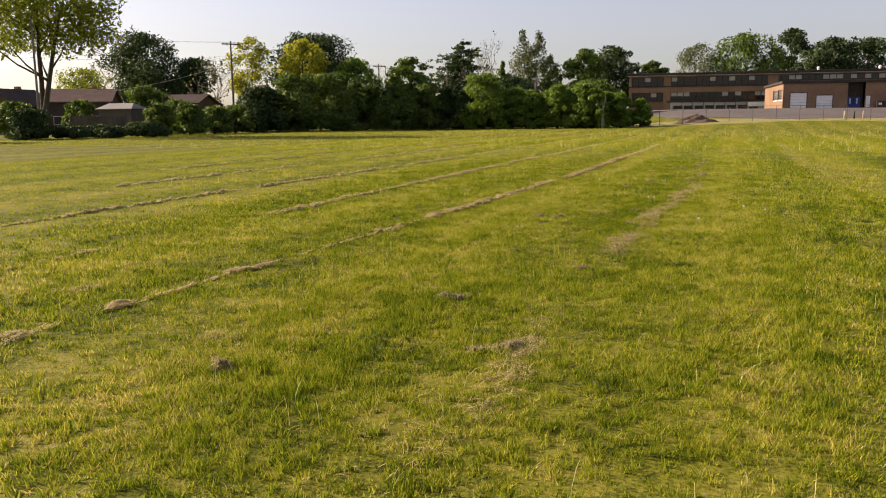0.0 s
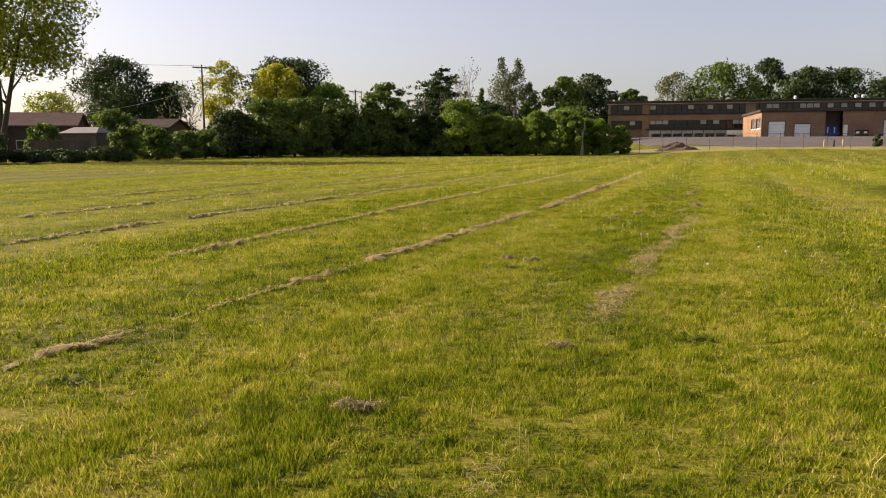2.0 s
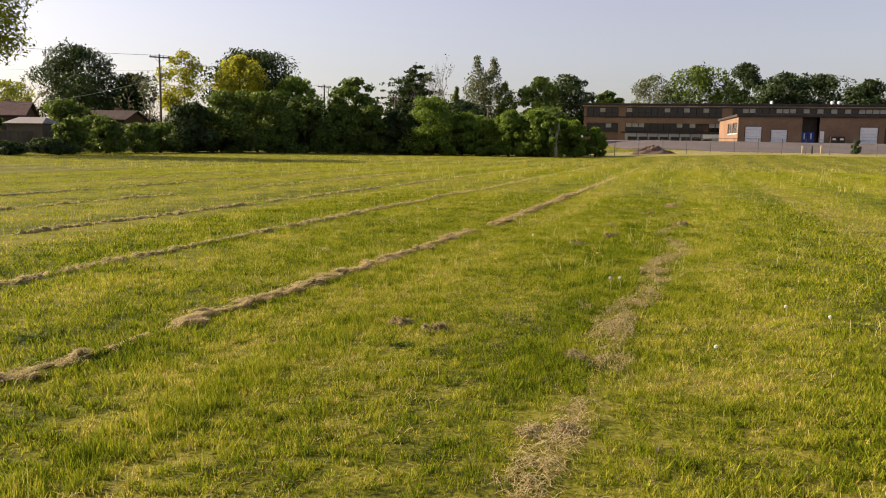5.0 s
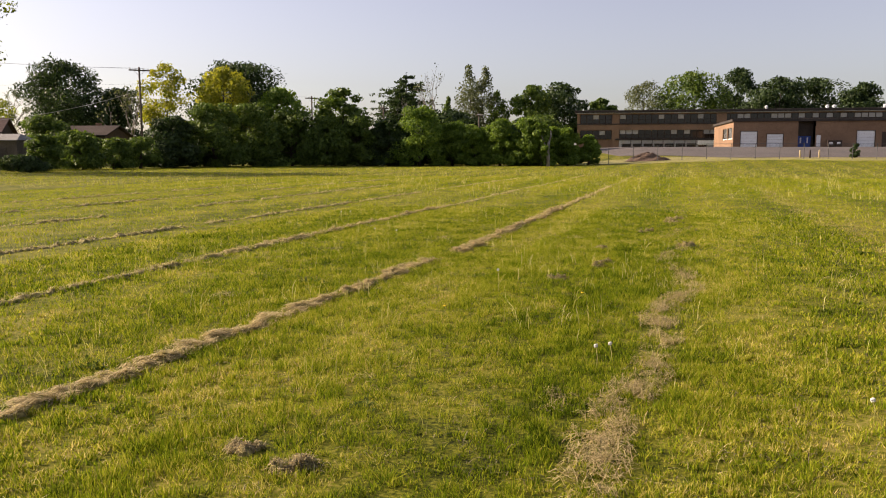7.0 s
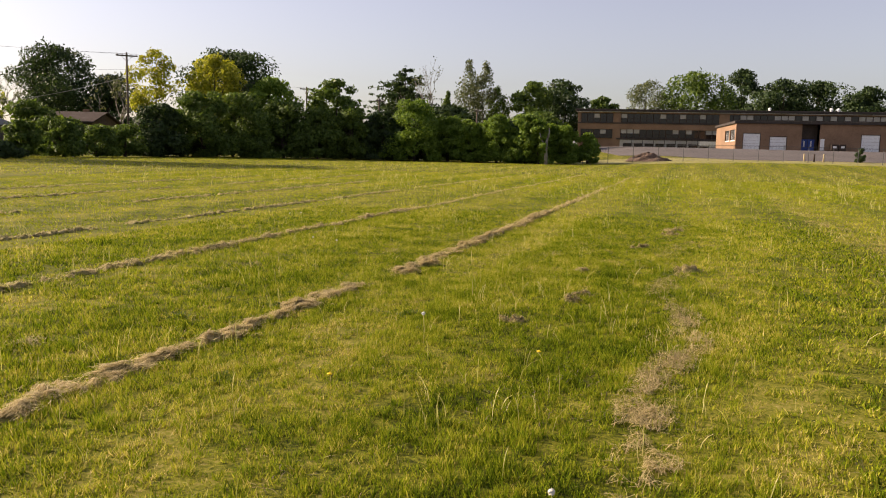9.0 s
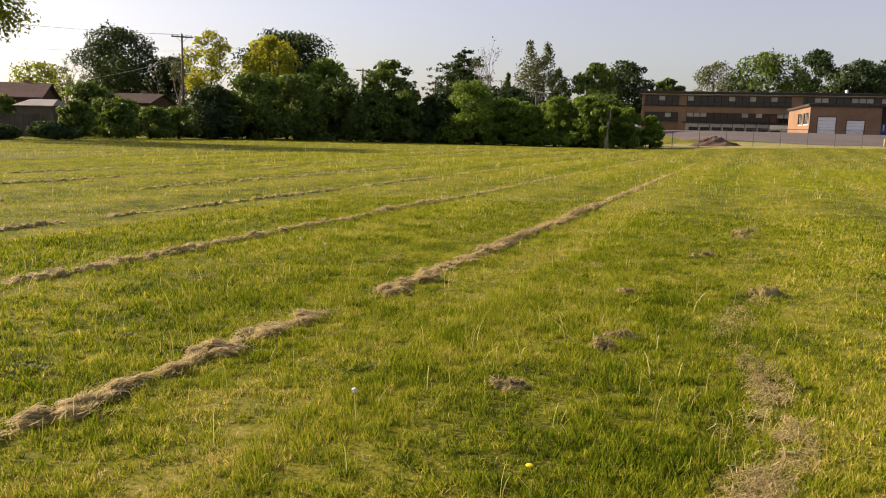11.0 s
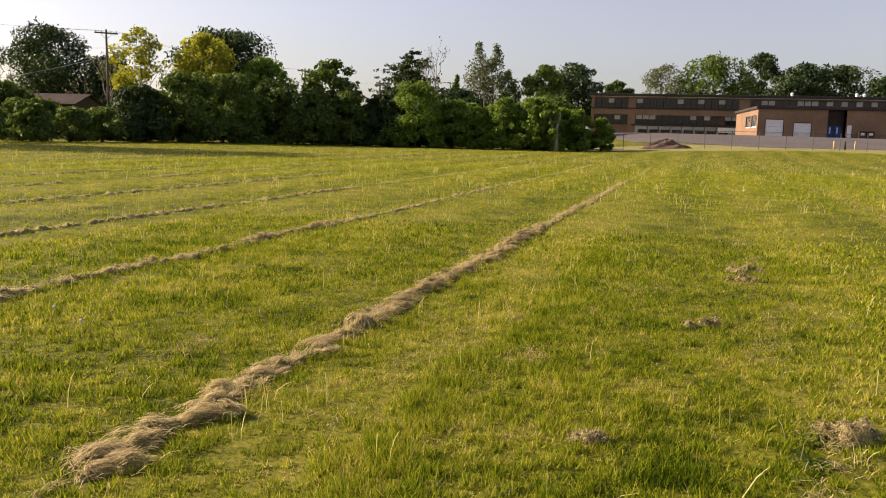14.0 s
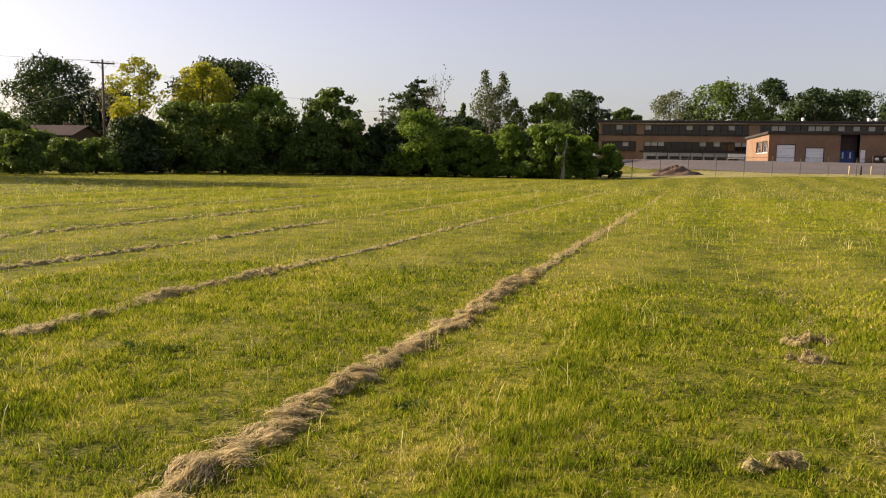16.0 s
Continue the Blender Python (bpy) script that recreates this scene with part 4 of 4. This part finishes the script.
utility_pole(-26.9, 106, 11.5)
utility_pole(-10.7, 141, 10.7)
utility_pole(0.9, 127, 8.4, True, 60)
utility_pole(16.0, 140, 8.0, True, 60)
utility_pole(-38.6, 78.5, 11.5, False, 0, 0.13, "bark_pale", "slim pale grey utility pole beside a tree")


def wire(a, b, sag, rad=0.009, material="cable"):
    a, b = Vector(a), Vector(b)
    bm, pts = bmesh.new(), []
    for i in range(15):
        q = i / 14
        pts.append(a.lerp(b, q) - Vector((0, 0, sag * 4 * q * (1 - q))))
    tube(bm, pts, [rad] * 15, 4)
    return tagged(part("power_line", bm, material), "thin dark overhead power line hanging between poles", "power line", "power lines")


for s in (-1.0, 0.45, 1.0):
    cx, cy = s * math.cos(radians(25)), s * math.sin(radians(25))
    wire((-26.9 + cx, 106 + cy, 11.35), (-10.7 + cx, 141 + cy, 10.55), 0.8)
    wire((-26.9 + cx, 106 + cy, 11.35), (-75 + cx, 92 + cy, 14.5), 1.0)
wire((-26.9, 106, 8.85), (-43, 95.6, 4.6), 0.7, 0.026, "concrete")
wire((-26.9, 106, 9.6), (-75, 92, 10.5), 1.0)
wire((-10.7, 141, 9.6), (0.9, 127, 8.2), 0.6)


# ---- houses, shed, board fence ----
def house(x, y, turn, w, d, eave, ridge, label, roofing="shingle"):
    """A low bungalow under a shingled gable roof."""
    ob = thing("house", Matrix.Translation((x, y, gz(x, y))) @ pose(0, 0, 0, 0, 0, turn), label, "house")
    bm = boxed(-w / 2, w / 2, -d / 2, d / 2, -0.2, eave)
    for s in (-1, 1):
        q = [bm.verts.new(p) for p in ((s * w / 2, -d / 2, eave), (s * w / 2, d / 2, eave), (s * w / 2, 0, ridge - 0.1))]
        bm.faces.new(q)
    part("wall", bm, "siding", ob)
    bm = bmesh.new()
    o, th = 0.45, 0.16
    for s in (-1, 1):
        drop = (ridge - eave) / (d / 2) * o
        pts = [(-w / 2 - o, s * (d / 2 + o), eave - drop), (w / 2 + o, s * (d / 2 + o), eave - drop), (w / 2 + o, 0, ridge), (-w / 2 - o, 0, ridge)]
        lo = [bm.verts.new(p) for p in pts]
        hi = [bm.verts.new((p[0], p[1], p[2] + th)) for p in pts]
        bm.faces.new(lo), bm.faces.new(hi)
        for k in range(4):
            bm.faces.new((lo[k], lo[(k + 1) % 4], hi[(k + 1) % 4], hi[k]))
    roof = part("roof", bm, roofing, ob)
    part("chimney", boxed(-0.3 + w * 0.2, 0.3 + w * 0.2, 0.2, 0.8, ridge - 0.6, ridge + 0.5, bevel=0.02), "brick", roof)
    for s in (-0.28, 0.1, 0.34):
        fr = part("window", boxed(s * w - 0.6, s * w + 0.6, -d / 2 - 0.05, -d / 2 - 0.003, 1.1, 2.2, bevel=0.01), "white", ob)
        part("pane", boxed(s * w - 0.52, s * w + 0.52, -d / 2 - 0.056, -d / 2 - 0.052, 1.18, 2.12), "glass", fr)
    return ob


house(-46.4, 106, 12, 7.8, 7.0, 4.0, 5.5, "bungalow with a faded reddish brown shingle roof", "red_shingle")
house(-52.5, 101, 78, 6.5, 6.0, 3.6, 5.4, "low house gable with brown siding beside a tree")
house(-38.6, 120, -8, 9.0, 6.5, 4.0, 5.15, "bungalow with a grey-brown shingle roof behind bushes")

shed = thing("shed", Matrix.Translation((-37.0, 94.8, gz(-37.0, 94.8))) @ pose(0, 0, 0, 0, 0, -14), "small weathered board shed with a pale roof behind the fence", "shed")
part("wall", boxed(-2.1, 2.1, -1.3, 1.3, -0.1, 2.9, bevel=0.02), "board", shed)
bm = bmesh.new()
for s in (-1, 1):
    pts = [(-2.4, s * 1.6, 2.85), (2.4, s * 1.6, 2.85), (1.6, 0, 3.5), (-1.6, 0, 3.5)]
    lo, hi = [bm.verts.new(p) for p in pts], [bm.verts.new((p[0], p[1], p[2] + 0.08)) for p in pts]
    bm.faces.new(lo), bm.faces.new(hi)
    for k in range(4):
        bm.faces.new((lo[k], lo[(k + 1) % 4], hi[(k + 1) % 4], hi[k]))
for s in (-1, 1):
    bm.faces.new([bm.verts.new(p) for p in ((s * 2.4, -1.6, 2.93), (s * 2.4, 1.6, 2.93), (s * 1.6, 0, 3.58))])
part("roof", bm, "grey_roof", shed)
part("door", boxed(-0.1, 0.9, -1.36, -1.303, 0.05, 2.1, bevel=0.01), "board", shed)

board_fence = thing("board_fence", Matrix.Translation((-36.4, 87.0, 0)) @ pose(0, 0, 0, 0, 0, 3), "dark weathered board fence between the gardens and field", "fence")
board = boxed(-0.07, 0.07, -0.012, 0.012, 0.03, 2.1, bevel=0.006)
first = part("board", board, "board", board_fence)
first.location = (-3.0, 0, 0)
for i in range(1, 38):
    b = part("board", first.data, "board", board_fence)
    b.location = (-3.0 + 0.155 * i, 0, 0)
for i in range(4):
    part("post", boxed(-3.0 + 1.9 * i - 0.05, -3.0 + 1.9 * i + 0.05, 0.016, 0.12, -0.2, 2.2, bevel=0.01), "board", board_fence)
for z in (0.4, 1.5):
    part("rail", boxed(-3.1, 2.85, 0.013, 0.05, z, z + 0.09), "board", board_fence)

# ---- school ----
TURN = -15.0
wing_at = Matrix.Translation((48.6, 213.2, 2.6)) @ pose(0, 0, 0, 0, 0, TURN)
school = thing("school_building", wing_at, "long two-storey brown brick school with dark flat roof and strip windows", "school")
LEN, DEP, TOP = 92.0, 16.0, 9.75
part("wall", boxed(0, LEN, 0.5, DEP, -0.6, 8.95), "brick", school)
for z0, z1, mat, name in ((-0.6, 0.35, "concrete", "base_wall"), (4.85, 6.45, "brick", "brick_band"), (8.75, 9.15, "brick", "parapet")):
    part(name, boxed(0.0, LEN, 0.0, 0.497, z0, z1, bevel=0.01), mat, school)
part("roof", boxed(-0.6, LEN + 0.6, -0.6, DEP + 0.4, 9.15, TOP, bevel=0.04), "fascia", school)
part("roof_edge", boxed(-0.4, LEN + 0.4, -0.45, -0.3, 8.98, 9.147, bevel=0.02), "concrete", school)
part("ledge", boxed(9.5, 34.0, -0.35, -0.003, 2.35, 2.75, bevel=0.02), "fascia", school)
part("panel_wall", boxed(10.4, 33.6, -0.16, -0.004, -0.3, 2.32, bevel=0.02), "concrete", school)
part("sill_ledge", boxed(0.0, LEN, -0.14, -0.004, 6.2, 6.48, bevel=0.02), "fascia", school)
for s0, s1 in ((0.0, 0.7), (8.6, 10.4), (33.6, 36.0)):
    part("pier", boxed(s0, s1, -0.03, 0.494, 0.353, 8.747, bevel=0.01), "brick", school)
frame_bm = bmesh.new()
for x0, x1, z0, z1 in ((0, 1.5, 0, 0.08), (0, 1.5, 2.12, 2.2), (0, 0.07, 0.08, 2.12), (1.43, 1.5, 0.08, 2.12), (0.07, 1.43, 0.95, 1.02)):
    box(frame_bm, x0, x1, 0.2, 0.3, z0, z1)
frame_me = bpy.data.meshes.new("window")
frame_bm.to_mesh(frame_me)
pane_me, blind_me = bpy.data.meshes.new("pane"), bpy.data.meshes.new("blind")
boxed(0.07, 1.43, 0.26, 0.27, 0.08, 2.12).to_mesh(pane_me)
boxed(0.08, 1.42, 0.235, 0.25, 1.1, 2.1).to_mesh(blind_me)
frame_me.materials.append(M["dark_metal"])
pane_me.materials.append(M["glass"])
blind_me.materials.append(M["concrete"])


def window(s, z, blind):
    w = part("window", frame_me, "dark_metal", school)
    w.location = (s, 0, z)
    part("pane", pane_me, "glass", w)
    if blind:
        part("blind", blind_me, "concrete", w, "pale blind half drawn")


for i in range(5):
    window(0.8 + 1.55 * i, 6.5, i == 2)
    window(0.8 + 1.55 * i, 2.6, i == 3)
for i in range(52):
    window(10.5 + 1.55 * i, 6.5, rng.random() < (0.4 if i < 22 else 0.6))
for i in range(15):
    window(10.5 + 1.55 * i, 2.78, rng.random() < 0.3)
for i in range(8):
    part("basement_window", boxed(11.2 + 2.6 * i, 13.2 + 2.6 * i, -0.175, -0.163, 0.5, 1.5), "glass", school)
for s in (46.0, 60.0, 61.6, 73.0, 74.5, 83.0):
    bm = bmesh.new()
    tube(bm, ((s, 6, TOP - 0.05), (s, 6, TOP + 0.55)), (0.3, 0.3), 10)
    bmesh.ops.create_uvsphere(bm, u_segments=12, v_segments=7, radius=0.38, matrix=Matrix.Translation((s, 6, TOP + 0.75)))
    part("roof_vent", bm, "white", school, "white round roof vent", flat=False)

part("wall_panel", boxed(3.2, 4.9, -0.06, -0.004, 0.4, 2.2, bevel=0.01), "white", school)
for i in range(9):
    part("wall_post", boxed(12.0 + 2.6 * i + 1.22, 12.0 + 2.6 * i + 1.36, -0.2, -0.164, -0.1, 2.3), "fascia", school)
sx = wing_at @ Vector((31.0, -3.5, 0))
sign = thing("sign", Matrix.Translation((sx.x, sx.y, gz(sx.x, sx.y) + 0.05)) @ pose(0, 0, 0, 0, 0, TURN), "plain white sign board on two posts beside the school", "sign")
part("board", boxed(-2.0, 2.0, -0.04, 0.04, 0.9, 2.0, bevel=0.01), "white", sign)
for s in (-1.7, 1.7):
    part("post", boxed(s - 0.05, s + 0.05, 0.044, 0.14, -0.2, 1.9), "dark_metal", sign)
rail = thing("handrail", wing_at @ pose(0, -1.6, 0), "dark steel handrail along the school wall", "handrail")
for i in range(9):
    part("post", boxed(11.0 + 2.5 * i - 0.03, 11.0 + 2.5 * i + 0.03, -0.03, 0.03, -0.6, 1.3), "dark_metal", rail)
for z in (0.75, 1.3):
    part("rail", boxed(10.9, 31.1, -0.025, 0.025, z, z + 0.05), "dark_metal", rail)

block_at = Matrix.Translation((69.2, 166.5, 2.72)) @ pose(0, 0, 0, 0, 0, TURN)
block = thing("garage_block", block_at, "single-storey orange brick school block with white garage doors", "school")
H = 5.1
doors = ((1.3, 4.6, 3.3), (6.2, 9.4, 2.75), (22.5, 25.9, 3.35))
edges = [0.3] + [e for d0, d1, _ in (doors[0], doors[1], (12.0, 15.2, 0), doors[2]) for e in (d0, d1)] + [46.0]
for a, b in zip(edges[0::2], edges[1::2]):
    part("front_wall", boxed(a, b, 0, 0.3, -0.6, H, bevel=0.005), "brick", block)
for d0, d1, h in doors:
    part("lintel", boxed(d0, d1, 0.003, 0.297, h, H), "brick", block)
    fr = part("door_frame", box(box(boxed(d0, d0 + 0.12, 0.02, 0.2, -0.1, h), d1 - 0.12, d1, 0.02, 0.2, -0.1, h), d0 + 0.12, d1 - 0.12, 0.02, 0.2, h - 0.12, h), "dark_metal", block)
    n = 5
    for k in range(n):
        z0 = (h - 0.12) * k / n
        part("door_panel", boxed(d0 + 0.12, d1 - 0.12, 0.12, 0.17, z0 + 0.012, z0 + (h - 0.12) / n - 0.012, bevel=0.012), "white", fr)
    part("step", boxed(d0, d1, -0.05, 0.25, -0.6, 0.0), "concrete", block)
part("side_wall", boxed(0, 0.297, 0.003, 30, -0.6, 1.7), "brick", block)
part("side_wall", boxed(0, 0.297, 0.003, 30, 4.0, H), "brick", block)
for v0, v1 in ((0.003, 1.4), (8.0, 9.0), (15.5, 30.0)):
    part("side_pier", boxed(0.004, 0.29, v0, v1, 1.7, 4.0), "brick", block)
for v0, v1 in ((1.4, 8.0), (9.0, 15.5)):
    w = part("window", boxed(0.08, 0.16, v0, v1, 1.72, 1.9), "white", block)
    part("pane", boxed(0.14, 0.16, v0, v1, 1.9, 3.98), "glass", w)
    for k in range(1, 4):
        q = v0 + (v1 - v0) * k / 4
        part("mullion", boxed(0.09, 0.15, q - 0.06, q + 0.06, 1.9, 3.98), "white", w)
part("back_wall", boxed(0.3, 46, 29.7, 30, -0.6, H), "brick", block)
part("end_wall", boxed(46.003, 46.3, 0, 30, -0.6, H), "brick", block)
part("roof", boxed(-0.35, 46.6, -0.4, 30.3, H, H + 0.5, bevel=0.03), "fascia", block)
part("recess_wall", boxed(12.0, 15.2, 2.0, 2.2, -0.6, H - 0.004), "dark_metal", block)
for k in range(2):
    d = part("entrance_door", boxed(12.35 + 1.25 * k, 13.5 + 1.25 * k, 1.85, 1.95, 0.05, 2.3, bevel=0.015), "blue", block, "blue painted entrance door")
    part("notice", boxed(12.75 + 1.25 * k, 13.0 + 1.25 * k, 1.83, 1.846, 0.9, 2.0), "white", d)
part("recess_floor", boxed(12.0, 15.2, -0.3, 1.997, -0.6, 0.03), "concrete", block)
part("notice_board", boxed(15.35, 16.1, -0.06, -0.004, 0.2, 2.4, bevel=0.01), "white", block)
part("side_entrance", boxed(27.0, 29.0, -0.05, -0.004, 0.0, 3.0, bevel=0.02), "dark_metal", block)


def on_yard(s, v):
    p = block_at @ Vector((s, v, 0))
    return p.x, p.y, gz(p.x, p.y) + 0.05


for s in (17.6, 19.0):
    x, y, z = on_yard(s, -1.2)
    bin_ = thing("dumpster", Matrix.Translation((x, y, z)) @ pose(0, 0, 0, 0, 0, TURN), "dark steel dumpster with pale label standing against the wall", "dumpster", "dumpsters")
    part("body", boxed(-0.6, 0.6, -0.5, 0.5, 0.12, 1.25, bevel=0.04), "dark_metal", bin_)
    part("lid", boxed(-0.63, 0.63, -0.54, 0.52, 1.253, 1.33, bevel=0.02), "dark_metal", bin_)
    part("label_plate", boxed(-0.3, 0.3, -0.515, -0.503, 0.6, 1.0), "white", bin_)
    for a in (-0.5, 0.5):
        for b in (-0.4, 0.4):
            bm = bmesh.new()
            tube(bm, ((a - 0.03, b, 0.065), (a + 0.03, b, 0.065)), (0.065, 0.065), 10)
            part("wheel", bm, "dark_metal", bin_)

# ---- chain-link fence, bollards, soil heap, stump ----
fence = thing("chain_link_fence", Matrix.Translation((0, 0, 0)), "grey chain-link fence with steel posts around the school yard", "fence")


def fence_y(x):
    return 108.6 - 0.05 * (x - 40)


post_bm = bmesh.new()
tube(post_bm, ((0, 0, -0.3), (0, 0, 1.95), (0, 0, 2.02)), (0.038, 0.038, 0.015), 8)
post_me = bpy.data.meshes.new("post")
post_bm.to_mesh(post_me)
bm, lines = bmesh.new(), []
spots = [26.0 + 3.05 * i for i in range(24)]
for x in spots:
    p = part("post", post_me, "galvanised", fence)
    p.location = (x, fence_y(x), gz(x, fence_y(x)))
for a, b in zip(spots, spots[1:]):
    pa, pb = Vector((a, fence_y(a), gz(a, fence_y(a)))), Vector((b, fence_y(b), gz(b, fence_y(b))))
    bm = bmesh.new()
    tube(bm, (pa + Vector((0, 0, 1.92)), pb + Vector((0, 0, 1.92))), (0.022, 0.022), 6)
    part("top_rail", bm, "galvanised", fence)
    n = 22
    for k in range(-n, n):
        for up in (1, -1):
            q0, q1 = k / n, k / n + 0.62
            z0, z1 = (0.05, 1.9) if up > 0 else (1.9, 0.05)
            c0, c1 = max(q0, 0.0), min(q1, 1.0)
            if c1 - c0 < 0.02:
                continue
            f0, f1 = (c0 - q0) / 0.62, (c1 - q0) / 0.62
            w0, w1 = pa.lerp(pb, c0), pa.lerp(pb, c1)
            a0 = np.array([w0.x, w0.y, w0.z + z0 + (z1 - z0) * f0])
            a1 = np.array([w1.x, w1.y, w1.z + z0 + (z1 - z0) * f1])
            s = np.array([0, 0, 0.0012])
            lines.append((a0 - s, a1 - s, a1 + s, a0 + s))
tagged(part("wire_mesh", raw_mesh("wire_mesh", np.array(lines).reshape(-1, 3), 4), "galvanised", fence), kind="stuff")

for x in (57.6, 59.0, 60.3):
    y = 117.0
    b = thing("bollard", Matrix.Translation((x, y, gz(x, y))), "short pale yellow steel bollard at the yard's edge", "bollard", "bollards")
    bm = bmesh.new()
    tube(bm, ((0, 0, -0.2), (0, 0, 1.0), (0, 0, 1.08), (0, 0, 1.1)), (0.11, 0.11, 0.08, 0.02), 12)
    part("post", bm, "yellow" if x != 59.0 else "dark_metal", b, flat=False)


def heap(x, y, w, d, h, label):
    bm, ph = bmesh.new(), rng.uniform(0, 40)
    n = 30
    grid = [[None] * (n + 1) for _ in range(n + 1)]
    for j in range(n + 1):
        for i in range(n + 1):
            a, b = 2 * i / n - 1, 2 * j / n - 1
            q = math.hypot(a, b)
            z = h * max(0.0, 1 - q ** 1.3) * (1 + 0.7 * noise.noise((a * 2.2, b * 2.2, ph))) + 0.16 * h * noise.noise((a * 9, b * 9, ph)) * max(0, 1 - q)
            grid[j][i] = bm.verts.new((a * w / 2, b * d / 2, z - 0.06))
    for j in range(n):
        for i in range(n):
            bm.faces.new((grid[j][i], grid[j][i + 1], grid[j + 1][i + 1], grid[j + 1][i]))
    ob = part("soil_mound", bm, "soil")
    ob.matrix_world = Matrix.Translation((x, y, gz(x, y)))
    return tagged(ob, label, "soil heap")


heap(35.3, 114.0, 5.4, 3.4, 1.25, "heap of dark dug soil behind the chain-link fence")
heap(36.2, 111.6, 4.2, 2.0, 0.6, "low spill of pale dug soil beside the heap")

stump = thing("tree_stump", Matrix.Translation((20.9, 106.4, gz(20.9, 106.4))), "pale dead tree trunk standing at the hedge", "tree trunk")
bm = bmesh.new()
tube(bm, ((0, 0, -0.1), (0.04, 0, 1.0), (-0.03, 0.04, 2.0), (0.1, 0, 3.1)), (0.24, 0.2, 0.18, 0.15), 9)
tube(bm, ((0.0, 0.04, 2.0), (-0.5, 0.1, 2.8), (-0.8, 0.1, 3.7)), (0.12, 0.09, 0.05), 7)
tube(bm, ((0.1, 0, 3.0), (0.35, 0.1, 3.7), (0.3, 0.1, 4.3)), (0.13, 0.09, 0.05), 7)
part("trunk", bm, "bark_pale", stump, flat=False)
